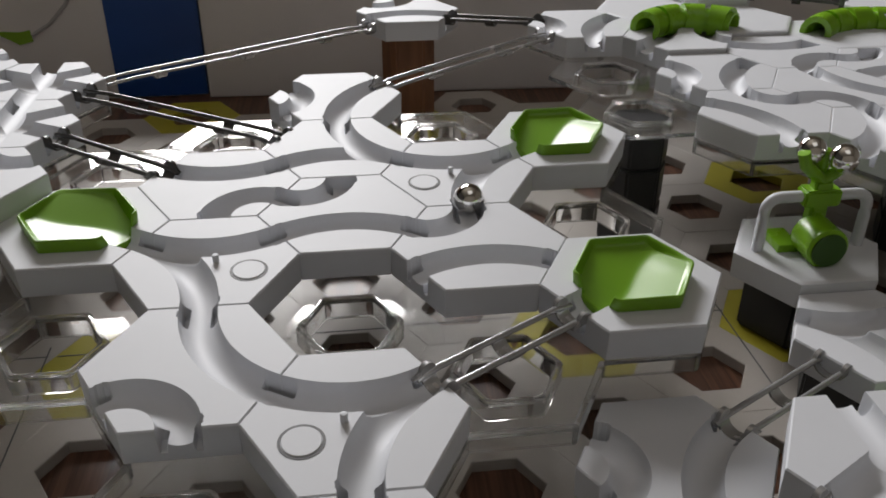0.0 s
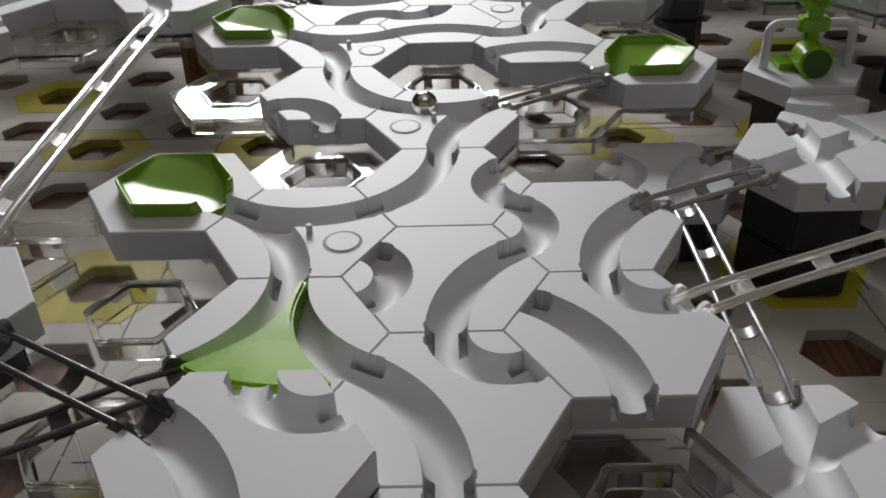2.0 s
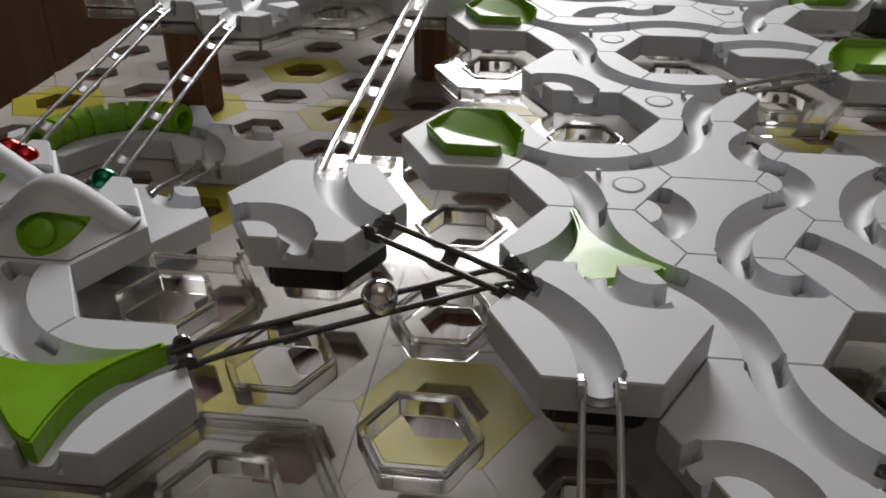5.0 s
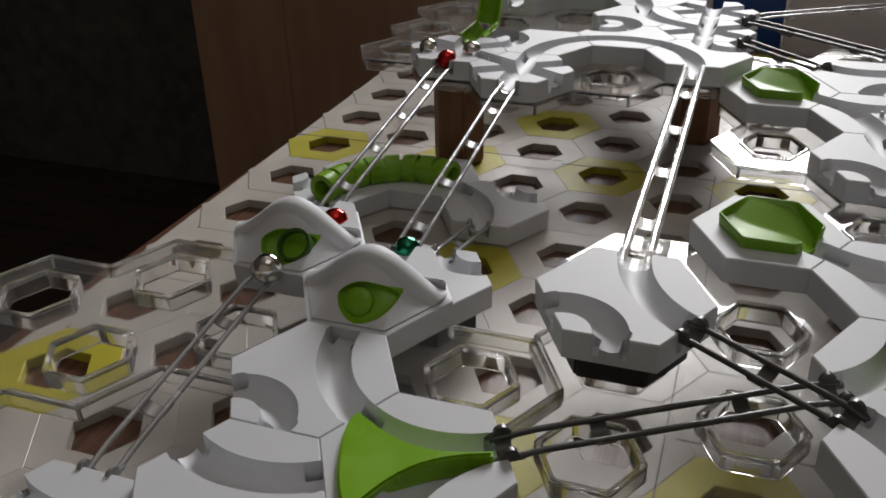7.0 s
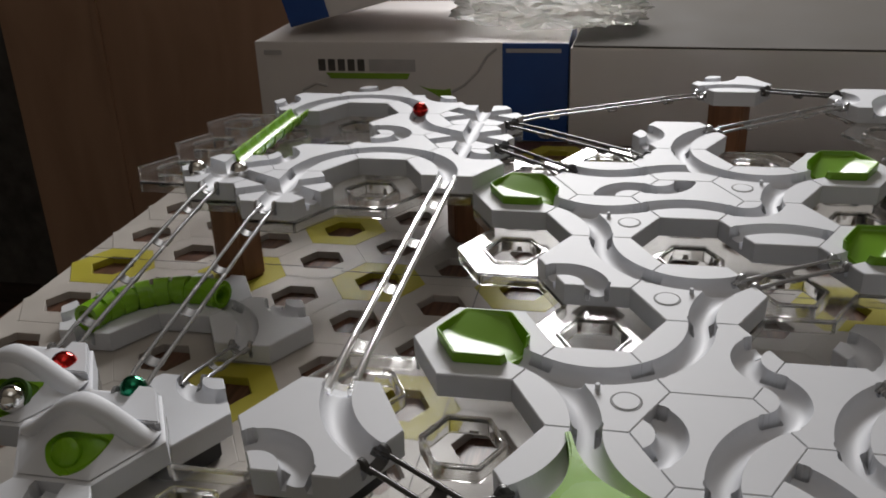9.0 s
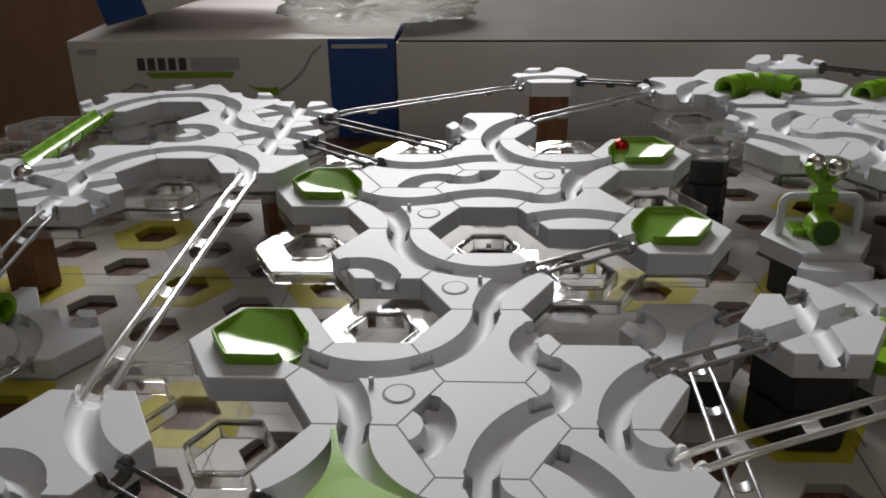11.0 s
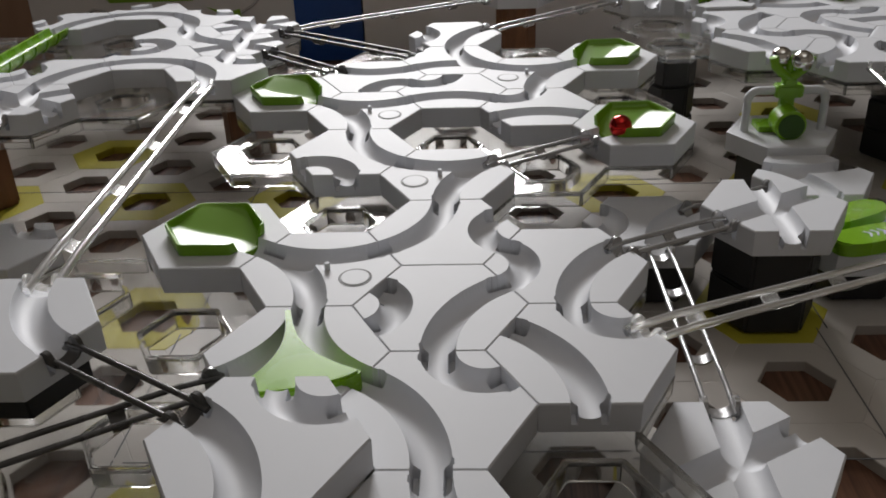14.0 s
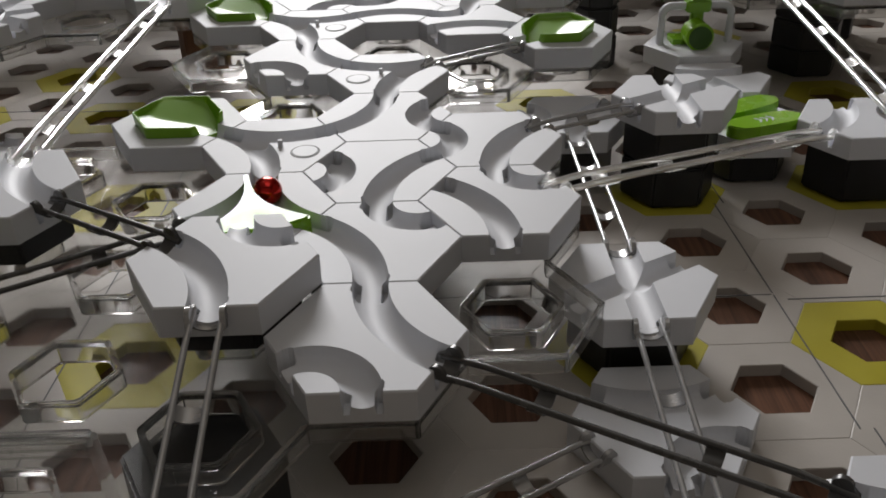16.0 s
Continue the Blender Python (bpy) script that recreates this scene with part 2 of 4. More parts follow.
def tile_mesh(name, arcs, lines, ends, n=60, depth=DEPTH, pocket=0.0):
    """A hexagonal tile, top at z = 0, with round grooves sunk into it and clip notches at the grooves' ends."""
    idx, co = {}, []
    for i in range(-n, n + 1):
        for j in range(-n, n + 1):
            if abs(i + j) <= n:
                idx[i, j] = len(co)
                co.append(((i + j / 2) * SIDE / n, j * SIDE / n * math.sqrt(3) / 2))
    co = np.array(co)
    x, y = co[:, 0].copy(), co[:, 1].copy()
    ring = np.array([max(abs(i), abs(j), abs(i + j)) for i, j in idx])
    h = SIDE / n
    for _ in range(2):
        d = groove_distance(x, y, arcs, lines)
        e = 1e-5
        gx = (groove_distance(x + e, y, arcs, lines) - d) / e
        gy = (groove_distance(x, y + e, arcs, lines) - d) / e
        near = (np.abs(d - HALF_GROOVE) < 0.5 * h) & (ring < n)
        x, y = np.where(near, x - gx * (d - HALF_GROOVE), x), np.where(near, y - gy * (d - HALF_GROOVE), y)
    d = groove_distance(x, y, arcs, lines)
    inside = np.clip(1 - (d / HALF_GROOVE) ** 2, 0, 1)
    z = -depth * np.sqrt(inside)
    z = np.where(d > HALF_GROOVE - 1e-6, 0, z)
    z = np.where((ring == n), np.minimum(z, -0.0006), z)
    if pocket:
        z = np.where(np.maximum.reduce([np.abs(x * math.cos(radians(a)) + y * math.sin(radians(a))) for a in (30, 90, 150)]) < pocket, -0.0095, z)
    for angle in ends:
        c, s_ = math.cos(radians(angle)), math.sin(radians(angle))
        along, lat = x * c + y * s_, np.abs(-x * s_ + y * c)
        slot = np.hypot(np.minimum(along - (PITCH / 2 - 0.0046), 0), lat - 0.0053) < 0.00135
        z = np.where(slot, -0.0092, z)
    faces = []
    for (i, j), k in idx.items():
        if (i + 1, j) in idx and (i, j + 1) in idx:
            faces.append((k, idx[i + 1, j], idx[i, j + 1]))
        if (i + 1, j) in idx and (i + 1, j - 1) in idx:
            faces.append((k, idx[i + 1, j - 1], idx[i + 1, j]))
    rim = []
    for a, b in (((n, 0), (-1, 1)), ((0, n), (-1, 0)), ((-n, n), (0, -1)), ((-n, 0), (1, -1)), ((0, -n), (1, 0)), ((n, -n), (0, 1))):
        rim += [idx[a[0] + b[0] * k, a[1] + b[1] * k] for k in range(n)]
    verts = [(float(a), float(b), float(c)) for a, b, c in zip(x, y, z)]
    base = len(verts)
    m = len(rim)
    shift = 1 - 0.00025 / SIDE
    verts += [(verts[k][0] * shift, verts[k][1] * shift, -THICK) for k in rim]
    tri = np.array(faces)
    low = np.all(d[tri] <= HALF_GROOVE + 1e-6, axis=1)
    mx, my = x[tri].mean(axis=1), y[tri].mean(axis=1)
    each = [groove_distance(mx, my, [a], []) for a in arcs] + [groove_distance(mx, my, [], [l]) for l in lines]
    owner = np.argmin(np.array(each), axis=0) if each else np.zeros(len(tri), int)
    body = [tuple(int(v) for v in f) for f, inside_groove in zip(tri, low) if not inside_groove]
    for k in range(m):
        body.append((rim[k], base + k, base + (k + 1) % m, rim[(k + 1) % m]))
    body.append(tuple(base + k for k in range(m))[::-1])
    sets = [("body", body)] + [("groove", [tuple(int(v) for v in f) for f in tri[low & (owner == g)]]) for g in range(len(each))]
    made = []
    for part_name, fs in sets:
        if not fs:
            continue
        used = sorted({v for f in fs for v in f})
        back = {v: k for k, v in enumerate(used)}
        me = bpy.data.meshes.new(name + "_" + part_name)
        me.from_pydata([verts[v] for v in used], [], [[back[v] for v in f] for f in fs])
        me.materials.append(WHITE)
        me.shade_smooth()
        me.set_sharp_from_angle(angle=radians(38 if part_name == "body" else 70))
        made.append((part_name, me))
    return made


CURVE = tile_mesh("curve_tile", [wide_arc(30), tight_arc(240)], [], (90, 330, 210, 270))
JUNCTION = tile_mesh("junction_tile", [wide_arc(90), wide_arc(330)], [], (30, 150, 270))
SWITCH = tile_mesh("switch_tile", [wide_arc(150), wide_arc(30)], [], (90, 210, 330))
CROSS = tile_mesh("crossing_tile", [], [(a, -0.05) for a in (30, 90, 150)], (30, 90, 150, 210, 270, 330))
FORK = tile_mesh("crossing_tile", [], [(a, -0.05) for a in (30, 90)], (30, 90, 210, 270))
BASIN = tile_mesh("basin_tile", [], [(30, 0.0)], (30,), pocket=0.0194)
PLAIN = tile_mesh("plain_tile", [], [], (), n=24)

BLACKISH = material("dark_joint", (0.10, 0.10, 0.105), 0.6, 0, 60, 0.1)


def place(q, r, z, turn):
    x, y = centre(q, r)
    return pose(x, y, z, 0, 0, turn) if (q, r) in LEVEL_CELLS else SLOPE @ pose(x, y, z, 0, 0, turn)


def tile(name, meshes, label, q, r, z, turn, group="white track tiles"):
    ob = thing(name, label, "track tile", place(q, r, z, turn), group)
    for part_name, me in meshes:
        part(part_name, me, None, ob)
    return ob


def curve_tile(q, r, axis, z=TOP, what="on clear deck"):
    return tile("curve_tile", CURVE, f"white hexagonal track tile with two curved grooves, {what}", q, r, z, axis - 30)


_disc = {}


def junction_tile(q, r, turn=0, z=TOP, mark=True, what="on clear deck"):
    """Two wide grooves that part from one edge; the button sits on the lobe between the other two."""
    label = f"white three-way track tile with a round button, {what}" if mark else f"white three-way track tile with forked grooves, {what}"
    ob = tile("junction_tile", JUNCTION, label, q, r, z, turn)
    if mark:
        if not _disc:
            bm = bmesh.new()
            add_lathe(bm, [(0.0060, -0.001), (0.0060, 0.0002), (0.0057, 0.0004)], 48)
            _disc["button"] = finish(bm, "button", WHITE, 20)
            bm = bmesh.new()
            n = 40
            add_ring(bm, hexagon(0.0070, 0, n), hexagon(0.0061, 0, n), -0.0005, 0.00012)
            bmesh.ops.recalc_face_normals(bm, faces=bm.faces[:])
            _disc["groove_ring"] = finish(bm, "groove_ring", BLACKISH, 40)
            bm = bmesh.new()
            add_lathe(bm, [(0.0012, -0.002), (0.0012, 0.0026), (0.0010, 0.0030), (0.0003, 0.0031)], 12)
            _disc["peg"] = finish(bm, "peg", WHITE, 40)
        a = radians(210)
        spot = pose(0.0186 * math.cos(a), 0.0186 * math.sin(a), 0)
        part("button", _disc["button"], None, ob, "", spot)
        part("groove_ring", _disc["groove_ring"], None, ob, "thin dark ring round the button", spot)
        part("peg", _disc["peg"], None, ob, "", pose(0.0042 * math.cos(a), 0.0042 * math.sin(a), 0))
    return ob


def dish_mesh():
    """A green hexagonal bowl sunk into its tile: two slopes fall to a valley that runs out over an open lip."""
    bm = bmesh.new()
    rings, seg = 26, 120
    R, out = 0.0222, math.pi / 6

    def floor_z(x, y):
        u, v = x * math.cos(out) + y * math.sin(out), -x * math.sin(out) + y * math.cos(out)
        turn = v - 0.0052 * math.sin(u / R * 2.2)
        fold = math.sqrt(turn * turn + 0.0016 ** 2) - 0.0016
        return -0.0046 + 0.19 * fold + 0.19 * (0.0192 - u)

    rows = []
    for i in range(1, rings + 1):
        f = i / rings
        row = []
        for k in range(seg):
            a = 2 * math.pi * k / seg
            hexr = R * math.cos(math.pi / 6) / math.cos(a % (math.pi / 3) - math.pi / 6)
            hexr = min(hexr, R * 0.985)
            gap = abs((a - out + math.pi) % (2 * math.pi) - math.pi)
            wall = min(1.0, max(0.0, (gap - 0.31) / 0.10))
            wall = wall * wall * (3 - 2 * wall)
            x, y = f * hexr * math.cos(a), f * hexr * math.sin(a)
            z = floor_z(x, y)
            rise = min(1.0, max(0.0, (f - 0.92) / 0.06))
            rise = rise ** 1.6
            top = 0.0046 + 0.0010 * min(1.0, max(0.0, gap / math.pi))
            z += (top - z) * rise * wall
            row.append(bm.verts.new((x, y, z)))
        rows.append(row)
    for dr, dz in ((0.0003, 0.0001), (0.0007, -0.0001), (0.0009, -0.0009), (0.0004, -0.0062)):
        row = []
        for k in range(seg):
            v = rows[rings - 1][k].co
            l = math.hypot(v.x, v.y)
            row.append(bm.verts.new((v.x * (l + dr) / l, v.y * (l + dr) / l, v.z + dz)))
        rows.append(row)
    for a, b in zip(rows, rows[1:]):
        for k in range(seg):
            bm.faces.new((a[k], a[(k + 1) % seg], b[(k + 1) % seg], b[k]))
    c = bm.verts.new((0, 0, floor_z(0, 0)))
    for k in range(seg):
        bm.faces.new((c, rows[0][k], rows[0][(k + 1) % seg]))
    return finish(bm, "bowl", GREEN, 50)


DISH = dish_mesh()


def dish_tile(q, r, out, z=TOP):
    ob = tile("catcher_tile", BASIN, "white tile carrying a glossy green hexagonal catcher bowl", q, r, z, out - 30, "green catcher bowls")
    part("bowl", DISH, None, ob, "glossy green bowl with a twisted ramp", pose(0, 0, 0.0005))
    return ob


def cross_tile(q, r, z, what, turn=0, ways=3):
    count = "three" if ways == 3 else "two"
    return tile("crossing_tile", CROSS if ways == 3 else FORK, f"white hexagonal tile with {count} crossing grooves, {what}", q, r, z, turn)


# rails
_saddle = {}


def saddle_mesh(mat):
    if mat.name not in _saddle:
        bm = bmesh.new()
        n, w = 8, 0.0050
        half = 0.0044 if mat is CLEARRAIL else 0.0028
        rows = []
        for k in range(n + 1):
            a = math.pi * (1.0 + k / n)
            for rad in (w, w + 0.0011):
                for yy in (-half, half):
                    rows.append(bm.verts.new((rad * math.cos(a), yy, rad * 0.75 * math.sin(a))))
        for k in range(n):
            a, b = rows[4 * k:4 * k + 4], rows[4 * k + 4:4 * k + 8]
            for u, v in ((0, 1), (1, 3), (3, 2), (2, 0)):
                bm.faces.new((a[u], a[v], b[v], b[u]))
        bm.faces.new((rows[0], rows[2], rows[3], rows[1]))
        e = rows[-4:]
        bm.faces.new((e[0], e[1], e[3], e[2]))
        bmesh.ops.recalc_face_normals(bm, faces=bm.faces[:])
        _saddle[mat.name] = finish(bm, "saddle", mat, 40)
        bm = bmesh.new()
        pts = [(0.0030 * math.cos(a), 0.0030 * math.sin(a)) for a in np.linspace(0, math.pi, 9)]
        pts = [(p[0], p[1] + 0.0002) for p in pts] + [(-0.006, -0.0016), (0.005, -0.0016)]
        add_prism(bm, pts, -0.0009, 0.0009)
        for v in bm.verts:
            v.co = Vector((v.co.z, v.co.x, v.co.y))
        bmesh.ops.recalc_face_normals(bm, faces=bm.faces[:])
        _saddle[mat.name + "_clip"] = finish(bm, "end_clip", mat, 40)
    return _saddle[mat.name], _saddle[mat.name + "_clip"]


def rail(a, b, mat, label, saddles=3, rod=0.00115):
    """A rail of two rods from one tile's edge to another's: a and b are (q, r, angle, z of the tile's top)."""
    p = world_point(a[0], a[1], *edge_point(a[0], a[1], a[2], PITCH / 2 - 0.004), a[3] - 0.0022)
    e = world_point(b[0], b[1], *edge_point(b[0], b[1], b[2], PITCH / 2 - 0.004), b[3] - 0.0022)
    d = e - p
    length = d.length
    yaw, pitch = math.atan2(d.y, d.x), math.asin(d.z / length)
    m = Matrix.Translation(p) @ Matrix.Rotation(yaw - math.pi / 2, 4, "Z") @ Matrix.Rotation(pitch, 4, "X")
    ob = thing("marble_rail", label, "rail", m, "marble rails")
    for side in (-1, 1):
        bm = bmesh.new()
        pts = [(side * 0.0052, t * length, 0.0) for t in np.linspace(0, 1, 9)]
        pts[0] = (side * 0.0052, 0.0, -0.0015)
        pts[-1] = (side * 0.0052, length, -0.0015)
        add_tube(bm, pts, rod, 8)
        part("rod", bm, mat, ob, smooth=50)
    sm, clip = saddle_mesh(mat)
    for k in range(saddles):
        f = (k + 0.5) / saddles if saddles > 1 else 0.5
        part("saddle", sm, mat, ob, "", pose(0, 0.012 + f * (length - 0.024), 0))
    for yy in (0.0045, length - 0.0045):
        part("saddle", sm, mat, ob, "", pose(0, yy, -0.0005))
        for side in (-1, 1):
            part("end_clip", clip, mat, ob, "", pose(side * 0.0058, yy, 0.0003))
    return ob


def pillar(q, r, z0, z1, mat, label, rad=0.0265):
    """Upright on the board; one that starts above the board stands on a sloping deck, and z1 is that deck's height."""
    x, y = centre(q, r)
    if z0 < 0.01:
        z1 = world_point(q, r, x, y, z1).z
        m = pose(x, y, z0)
    else:
        m = place(q, r, z0, 0)
    ob = thing("stacking_pillar", label, "pillar", m, "stacking pillars")
    n = 1 if mat is BROWN else max(1, round((z1 - z0) / 0.0205))
    h = (z1 - z0) / n
    for k in range(n):
        bm = bmesh.new()
        add_prism(bm, hexagon(rad), k * h + 0.0003, (k + 1) * h - 0.0003)
        bmesh.ops.bevel(bm, geom=bm.edges[:], offset=0.0012, segments=2, affect="EDGES")
        part("stacker", bm, mat, ob, smooth=35)
    bm = bmesh.new()
    add_prism(bm, hexagon(0.0165), -0.004, 0.001)
    part("foot", bm, mat, ob)
    return ob


# ---------- camera room ----------
def structure(name, bm, mat, label, smooth=None):
    return tagged(new(name, finish(bm, name, mat, smooth)), label, name.split("_")[0], "", "structure")


structure("floor", box_bm(-2.6, 2.6, -2.2, 1.8, -0.80, -0.75), FLOORM, "dark wooden floor of the room")
x0, x1, z0, z1 = WINDOW
wall = bmesh.new()
for bx in ((-2.6, x0, -0.75, 2.2), (x1, 2.6, -0.75, 2.2), (x0, x1, -0.75, z0), (x0, x1, z1, 2.2)):
    add_box(wall, bx[0], bx[1], 1.71, 1.80, bx[2], bx[3])
structure("wall_north", wall, WALLM, "beige painted wall with a bright window")
structure("wall_east", box_bm(2.5, 2.6, -2.2, 1.71, -0.75, 2.2), WALLM, "beige painted wall in half light")
# This wall's dark colour stands in for the room's unlit side.
structure("wall_west", box_bm(-2.6, -2.5, -2.2, 1.71, -0.75, 2.2), DARKSIDE, "wall coloured dark for the unlit side of the room")
structure("curtain", box_bm(-2.5, -0.80, 1.58, 1.66, -0.75, 2.2), DARKSIDE, "dark heavy curtain hanging beside the window")
structure("wall_south", box_bm(-2.6, 2.6, -2.3, -2.2, -0.75, 2.2), WALLM, "beige painted wall behind the viewer")
structure("ceiling", box_bm(-2.6, 2.6, -2.3, 1.8, 2.2, 2.25), WALLM, "plain painted ceiling of the room")
frame_bm = bmesh.new()
add_box(frame_bm, x0 - 0.04, x1 + 0.04, 1.692, 1.7095, z0 - 0.04, z0)
add_box(frame_bm, x0 - 0.04, x1 + 0.04, 1.692, 1.7095, z1, z1 + 0.04)
add_box(frame_bm, x0 - 0.04, x0, 1.692, 1.7095, z0, z1)
add_box(frame_bm, x1, x1 + 0.04, 1.692, 1.7095, z0, z1)
structure("window_1", frame_bm, WHITE, "white window frame in the far wall")

# table
table = thing("table", "reddish brown wooden table carrying the whole marble run", "table", pose(0, 0, 0, 0, 0, -1.6))
part("tabletop", box_bm(-0.4625, 1.25, -0.75, 1.0, -0.036, -0.0055, 0.003), TABLE, table)
for x, y in ((-0.42, -0.7), (1.2, -0.7), (-0.42, 0.95), (1.2, 0.95)):
    part("leg", box_bm(x - 0.03, x + 0.03, y - 0.03, y + 0.03, -0.75, -0.036, 0.003), TABLE, table)

# ---------- base boards ----------
HOLE = 0.0172
BOARD_H = 0.0055


def cell_mesh(name, mat):
    bm = bmesh.new()
    o, c, i = hexagon(SIDE), hexagon(SIDE - 0.0004), hexagon(HOLE)
    i2 = hexagon(HOLE + 0.0004)
    loops = [[bm.verts.new((x, y, z)) for x, y in line] for line, z in ((o, -BOARD_H), (o, -0.00022), (c, 0.0), (i2, 0.0), (i, -0.0004), (i, -BOARD_H))]
    for a, b in zip(loops, loops[1:]):
        for k in range(6):
            bm.faces.new((a[k], a[(k + 1) % 6], b[(k + 1) % 6], b[k]))
    return finish(bm, name, mat)


CELL, CELLY = cell_mesh("board_cell", BOARD), cell_mesh("yellow_cell", YELLOW)
YELLOWS = {(-4, 1), (-3, 3), (-8, 3), (-8, 8), (-2, 5), (-5, 4), (-4, 6), (2, 3), (4, 2), (1, 8), (-2, 0), (-5, 8), (4, -3), (5, -1), (2, -2), (3, 0), (-6, 7), (5, 4), (6, 1), (-2, 10), (-1, -5), (-4, -3)}


def base_boards():
    board = thing("floor_board", "grey card base board of hexagonal cells with hexagonal holes, some printed yellow", "board", pose(0, 0, 0), kind="structure")
    far = []
    for q in range(-8, 12):
        for r in range(-20, 20):
            x, y = centre(q, r)
            if not (-0.50 < y < 0.549 and x < 0.60):
                continue
            if x < 0.36 and y > -0.33:
                part("board_cell", CELLY if (q, r) in YELLOWS else CELL, None, board, "yellow-green printed cell" if (q, r) in YELLOWS else "", pose(x, y, 0))
            else:
                far.append((x, y))
    verts, faces = [], []
    for x, y in far:
        n = len(verts)
        verts += [(v.co.x + x, v.co.y + y, v.co.z) for v in CELL.vertices]
        faces += [[n + k for k in p.vertices] for p in CELL.polygons]
    for y0, y1 in ((-0.50, 0.0), (0.0005, 0.27), (0.2705, 0.56)):
        part("board_edge", box_bm(-0.4485, -0.4345, y0, y1, -BOARD_H, -0.0006, 0.0003), BOARD, board)
    for x, y0, y1 in ((0.1815, -0.30, -0.023), (0.1815, -0.021, 0.26), (-0.132, -0.30, -0.021), (-0.132, -0.019, 0.26)):
        bm = bmesh.new()
        for k in range(3):
            ya, yb = y0 + (y1 - y0) * k / 3, y0 + (y1 - y0) * (k + 1) / 3
            xx = x + (0.0026 if k % 2 else -0.0026)
            add_box(bm, xx - 0.0003, xx + 0.0003, ya, yb, -0.0002, 0.0002)
        part("plate_seam", bm, BLACKISH, board, "thin seam between two base plates")
    for y, x0, x1 in ((0.255, -0.45, -0.134), (0.255, -0.13, 0.18), (-0.0245, 0.184, 0.36), (-0.02, -0.13, 0.178)):
        bm = bmesh.new()
        for k in range(3):
            xa, xb = x0 + (x1 - x0) * k / 3, x0 + (x1 - x0) * (k + 1) / 3
            yy = y + (0.0022 if k % 2 else -0.0022)
            add_box(bm, xa, xb, yy - 0.0003, yy + 0.0003, -0.0002, 0.0002)
        part("plate_seam", bm, BLACKISH, board, "thin seam between two base plates")
    me = bpy.data.meshes.new("outer_cells")
    me.from_pydata(verts, [], faces)
    me.materials.append(BOARD)
    ob = part("outer_cells", me, None, board)
    ob["kind"] = "stuff"


# ---------- clear decks ----------
def deck(cells, z, label, rimmed=True):
    """Clear plates: one sheet with hexagonal holes, a collar in each hole and a rim along the outside."""
    cells = set(cells)
    root = thing("clear_deck", label, "deck", pose(0, 0, z) if cells <= LEVEL_CELLS else SLOPE @ pose(0, 0, z), "clear decks")
    bm = bmesh.new()
    steps = ((1, 0, 30), (0, 1, 90), (-1, 1, 150), (-1, 0, 210), (0, -1, 270), (1, -1, 330))
    thick = 0.0022
    rim = bmesh.new()
    for q, r in sorted(cells):
        cx, cy = centre(q, r)
        o = [(cx + x, cy + y) for x, y in hexagon(SIDE)]
        i = [(cx + x, cy + y) for x, y in hexagon(0.0195)]
        for zz, flip in ((0.0, False), (-thick, True)):
            a = [bm.verts.new((*p, zz)) for p in o]
            b = [bm.verts.new((*p, zz)) for p in i]
            for k in range(6):
                f = (a[k], a[(k + 1) % 6], b[(k + 1) % 6], b[k])
                bm.faces.new(f[::-1] if flip else f)
        b0 = [bm.verts.new((*p, 0.0)) for p in i]
        b1 = [bm.verts.new((*p, -thick)) for p in i]
        for k in range(6):
            bm.faces.new((b0[k], b0[(k + 1) % 6], b1[(k + 1) % 6], b1[k]))
        for dq, dr, ang in steps:
            if (q + dq, r + dr) in cells:
                continue
            k = (ang - 30) // 60
            p0, p1 = o[k], o[(k + 1) % 6]
            v = [bm.verts.new((*p0, 0)), bm.verts.new((*p1, 0)), bm.verts.new((*p1, -thick)), bm.verts.new((*p0, -thick))]
            bm.faces.new(v[::-1])
            n = Vector((math.cos(radians(ang)), math.sin(radians(ang)), 0)) * -0.0020
            pts = [Vector((*p0, 0)), Vector((*p1, 0)), Vector((*p1, 0)) + n, Vector((*p0, 0)) + n]
            add_prism(rim, [(p.x, p.y) for p in pts], -0.0085, -0.0005)
    bmesh.ops.remove_doubles(bm, verts=bm.verts[:], dist=1e-5)
    bmesh.ops.recalc_face_normals(bm, faces=bm.faces[:])
    part("plate", bm, CLEAR, root)
    if rimmed:
        bmesh.ops.recalc_face_normals(rim, faces=rim.faces[:])
        bmesh.ops.bevel(rim, geom=rim.edges[:], offset=0.0005, segments=2, affect="EDGES")
        part("rim", rim, RIMCLEAR, root, smooth=60)
    if "collar" not in _saddle:
        b2 = bmesh.new()
        add_ring(b2, hexagon(0.0198), hexagon(0.0174), -0.009, 0.0010)
        bmesh.ops.recalc_face_normals(b2, faces=b2.faces[:])
        bmesh.ops.bevel(b2, geom=[e for e in b2.edges], offset=0.0006, segments=2, affect="EDGES")
        _saddle["collar"] = finish(b2, "collar", RIMCLEAR, 60)
    for q, r in sorted(cells):
        x, y = centre(q, r)
        part("collar", _saddle["collar"], None, root, "", pose(x, y, 0))
    return root


MAIN = [(0, 1), (0, 0), (0, -1), (1, -1), (1, 0), (-1, 1), (0, 2), (-1, 3), (-1, 4), (-1, 0), (0, -2), (0, 4), (-1, 5), (0, 5), (0, 6), (1, 4), (1, 3),
        (-2, 5), (-2, 2), (2, 2), (2, 4), (-1, 2), (0, 3), (1, 2), (1, 5), (2, 3), (1, -2), (-2, 1), (-2, 0), (-3, 0), (-2, -1), (-1, -2), (-2, 4), (-2, 6), (-1, 6), (-1, -1), (-3, 1), (-3, 2)]
deck(MAIN, DECK, "large transparent plastic deck with hexagonal holes, carrying the white tiles")
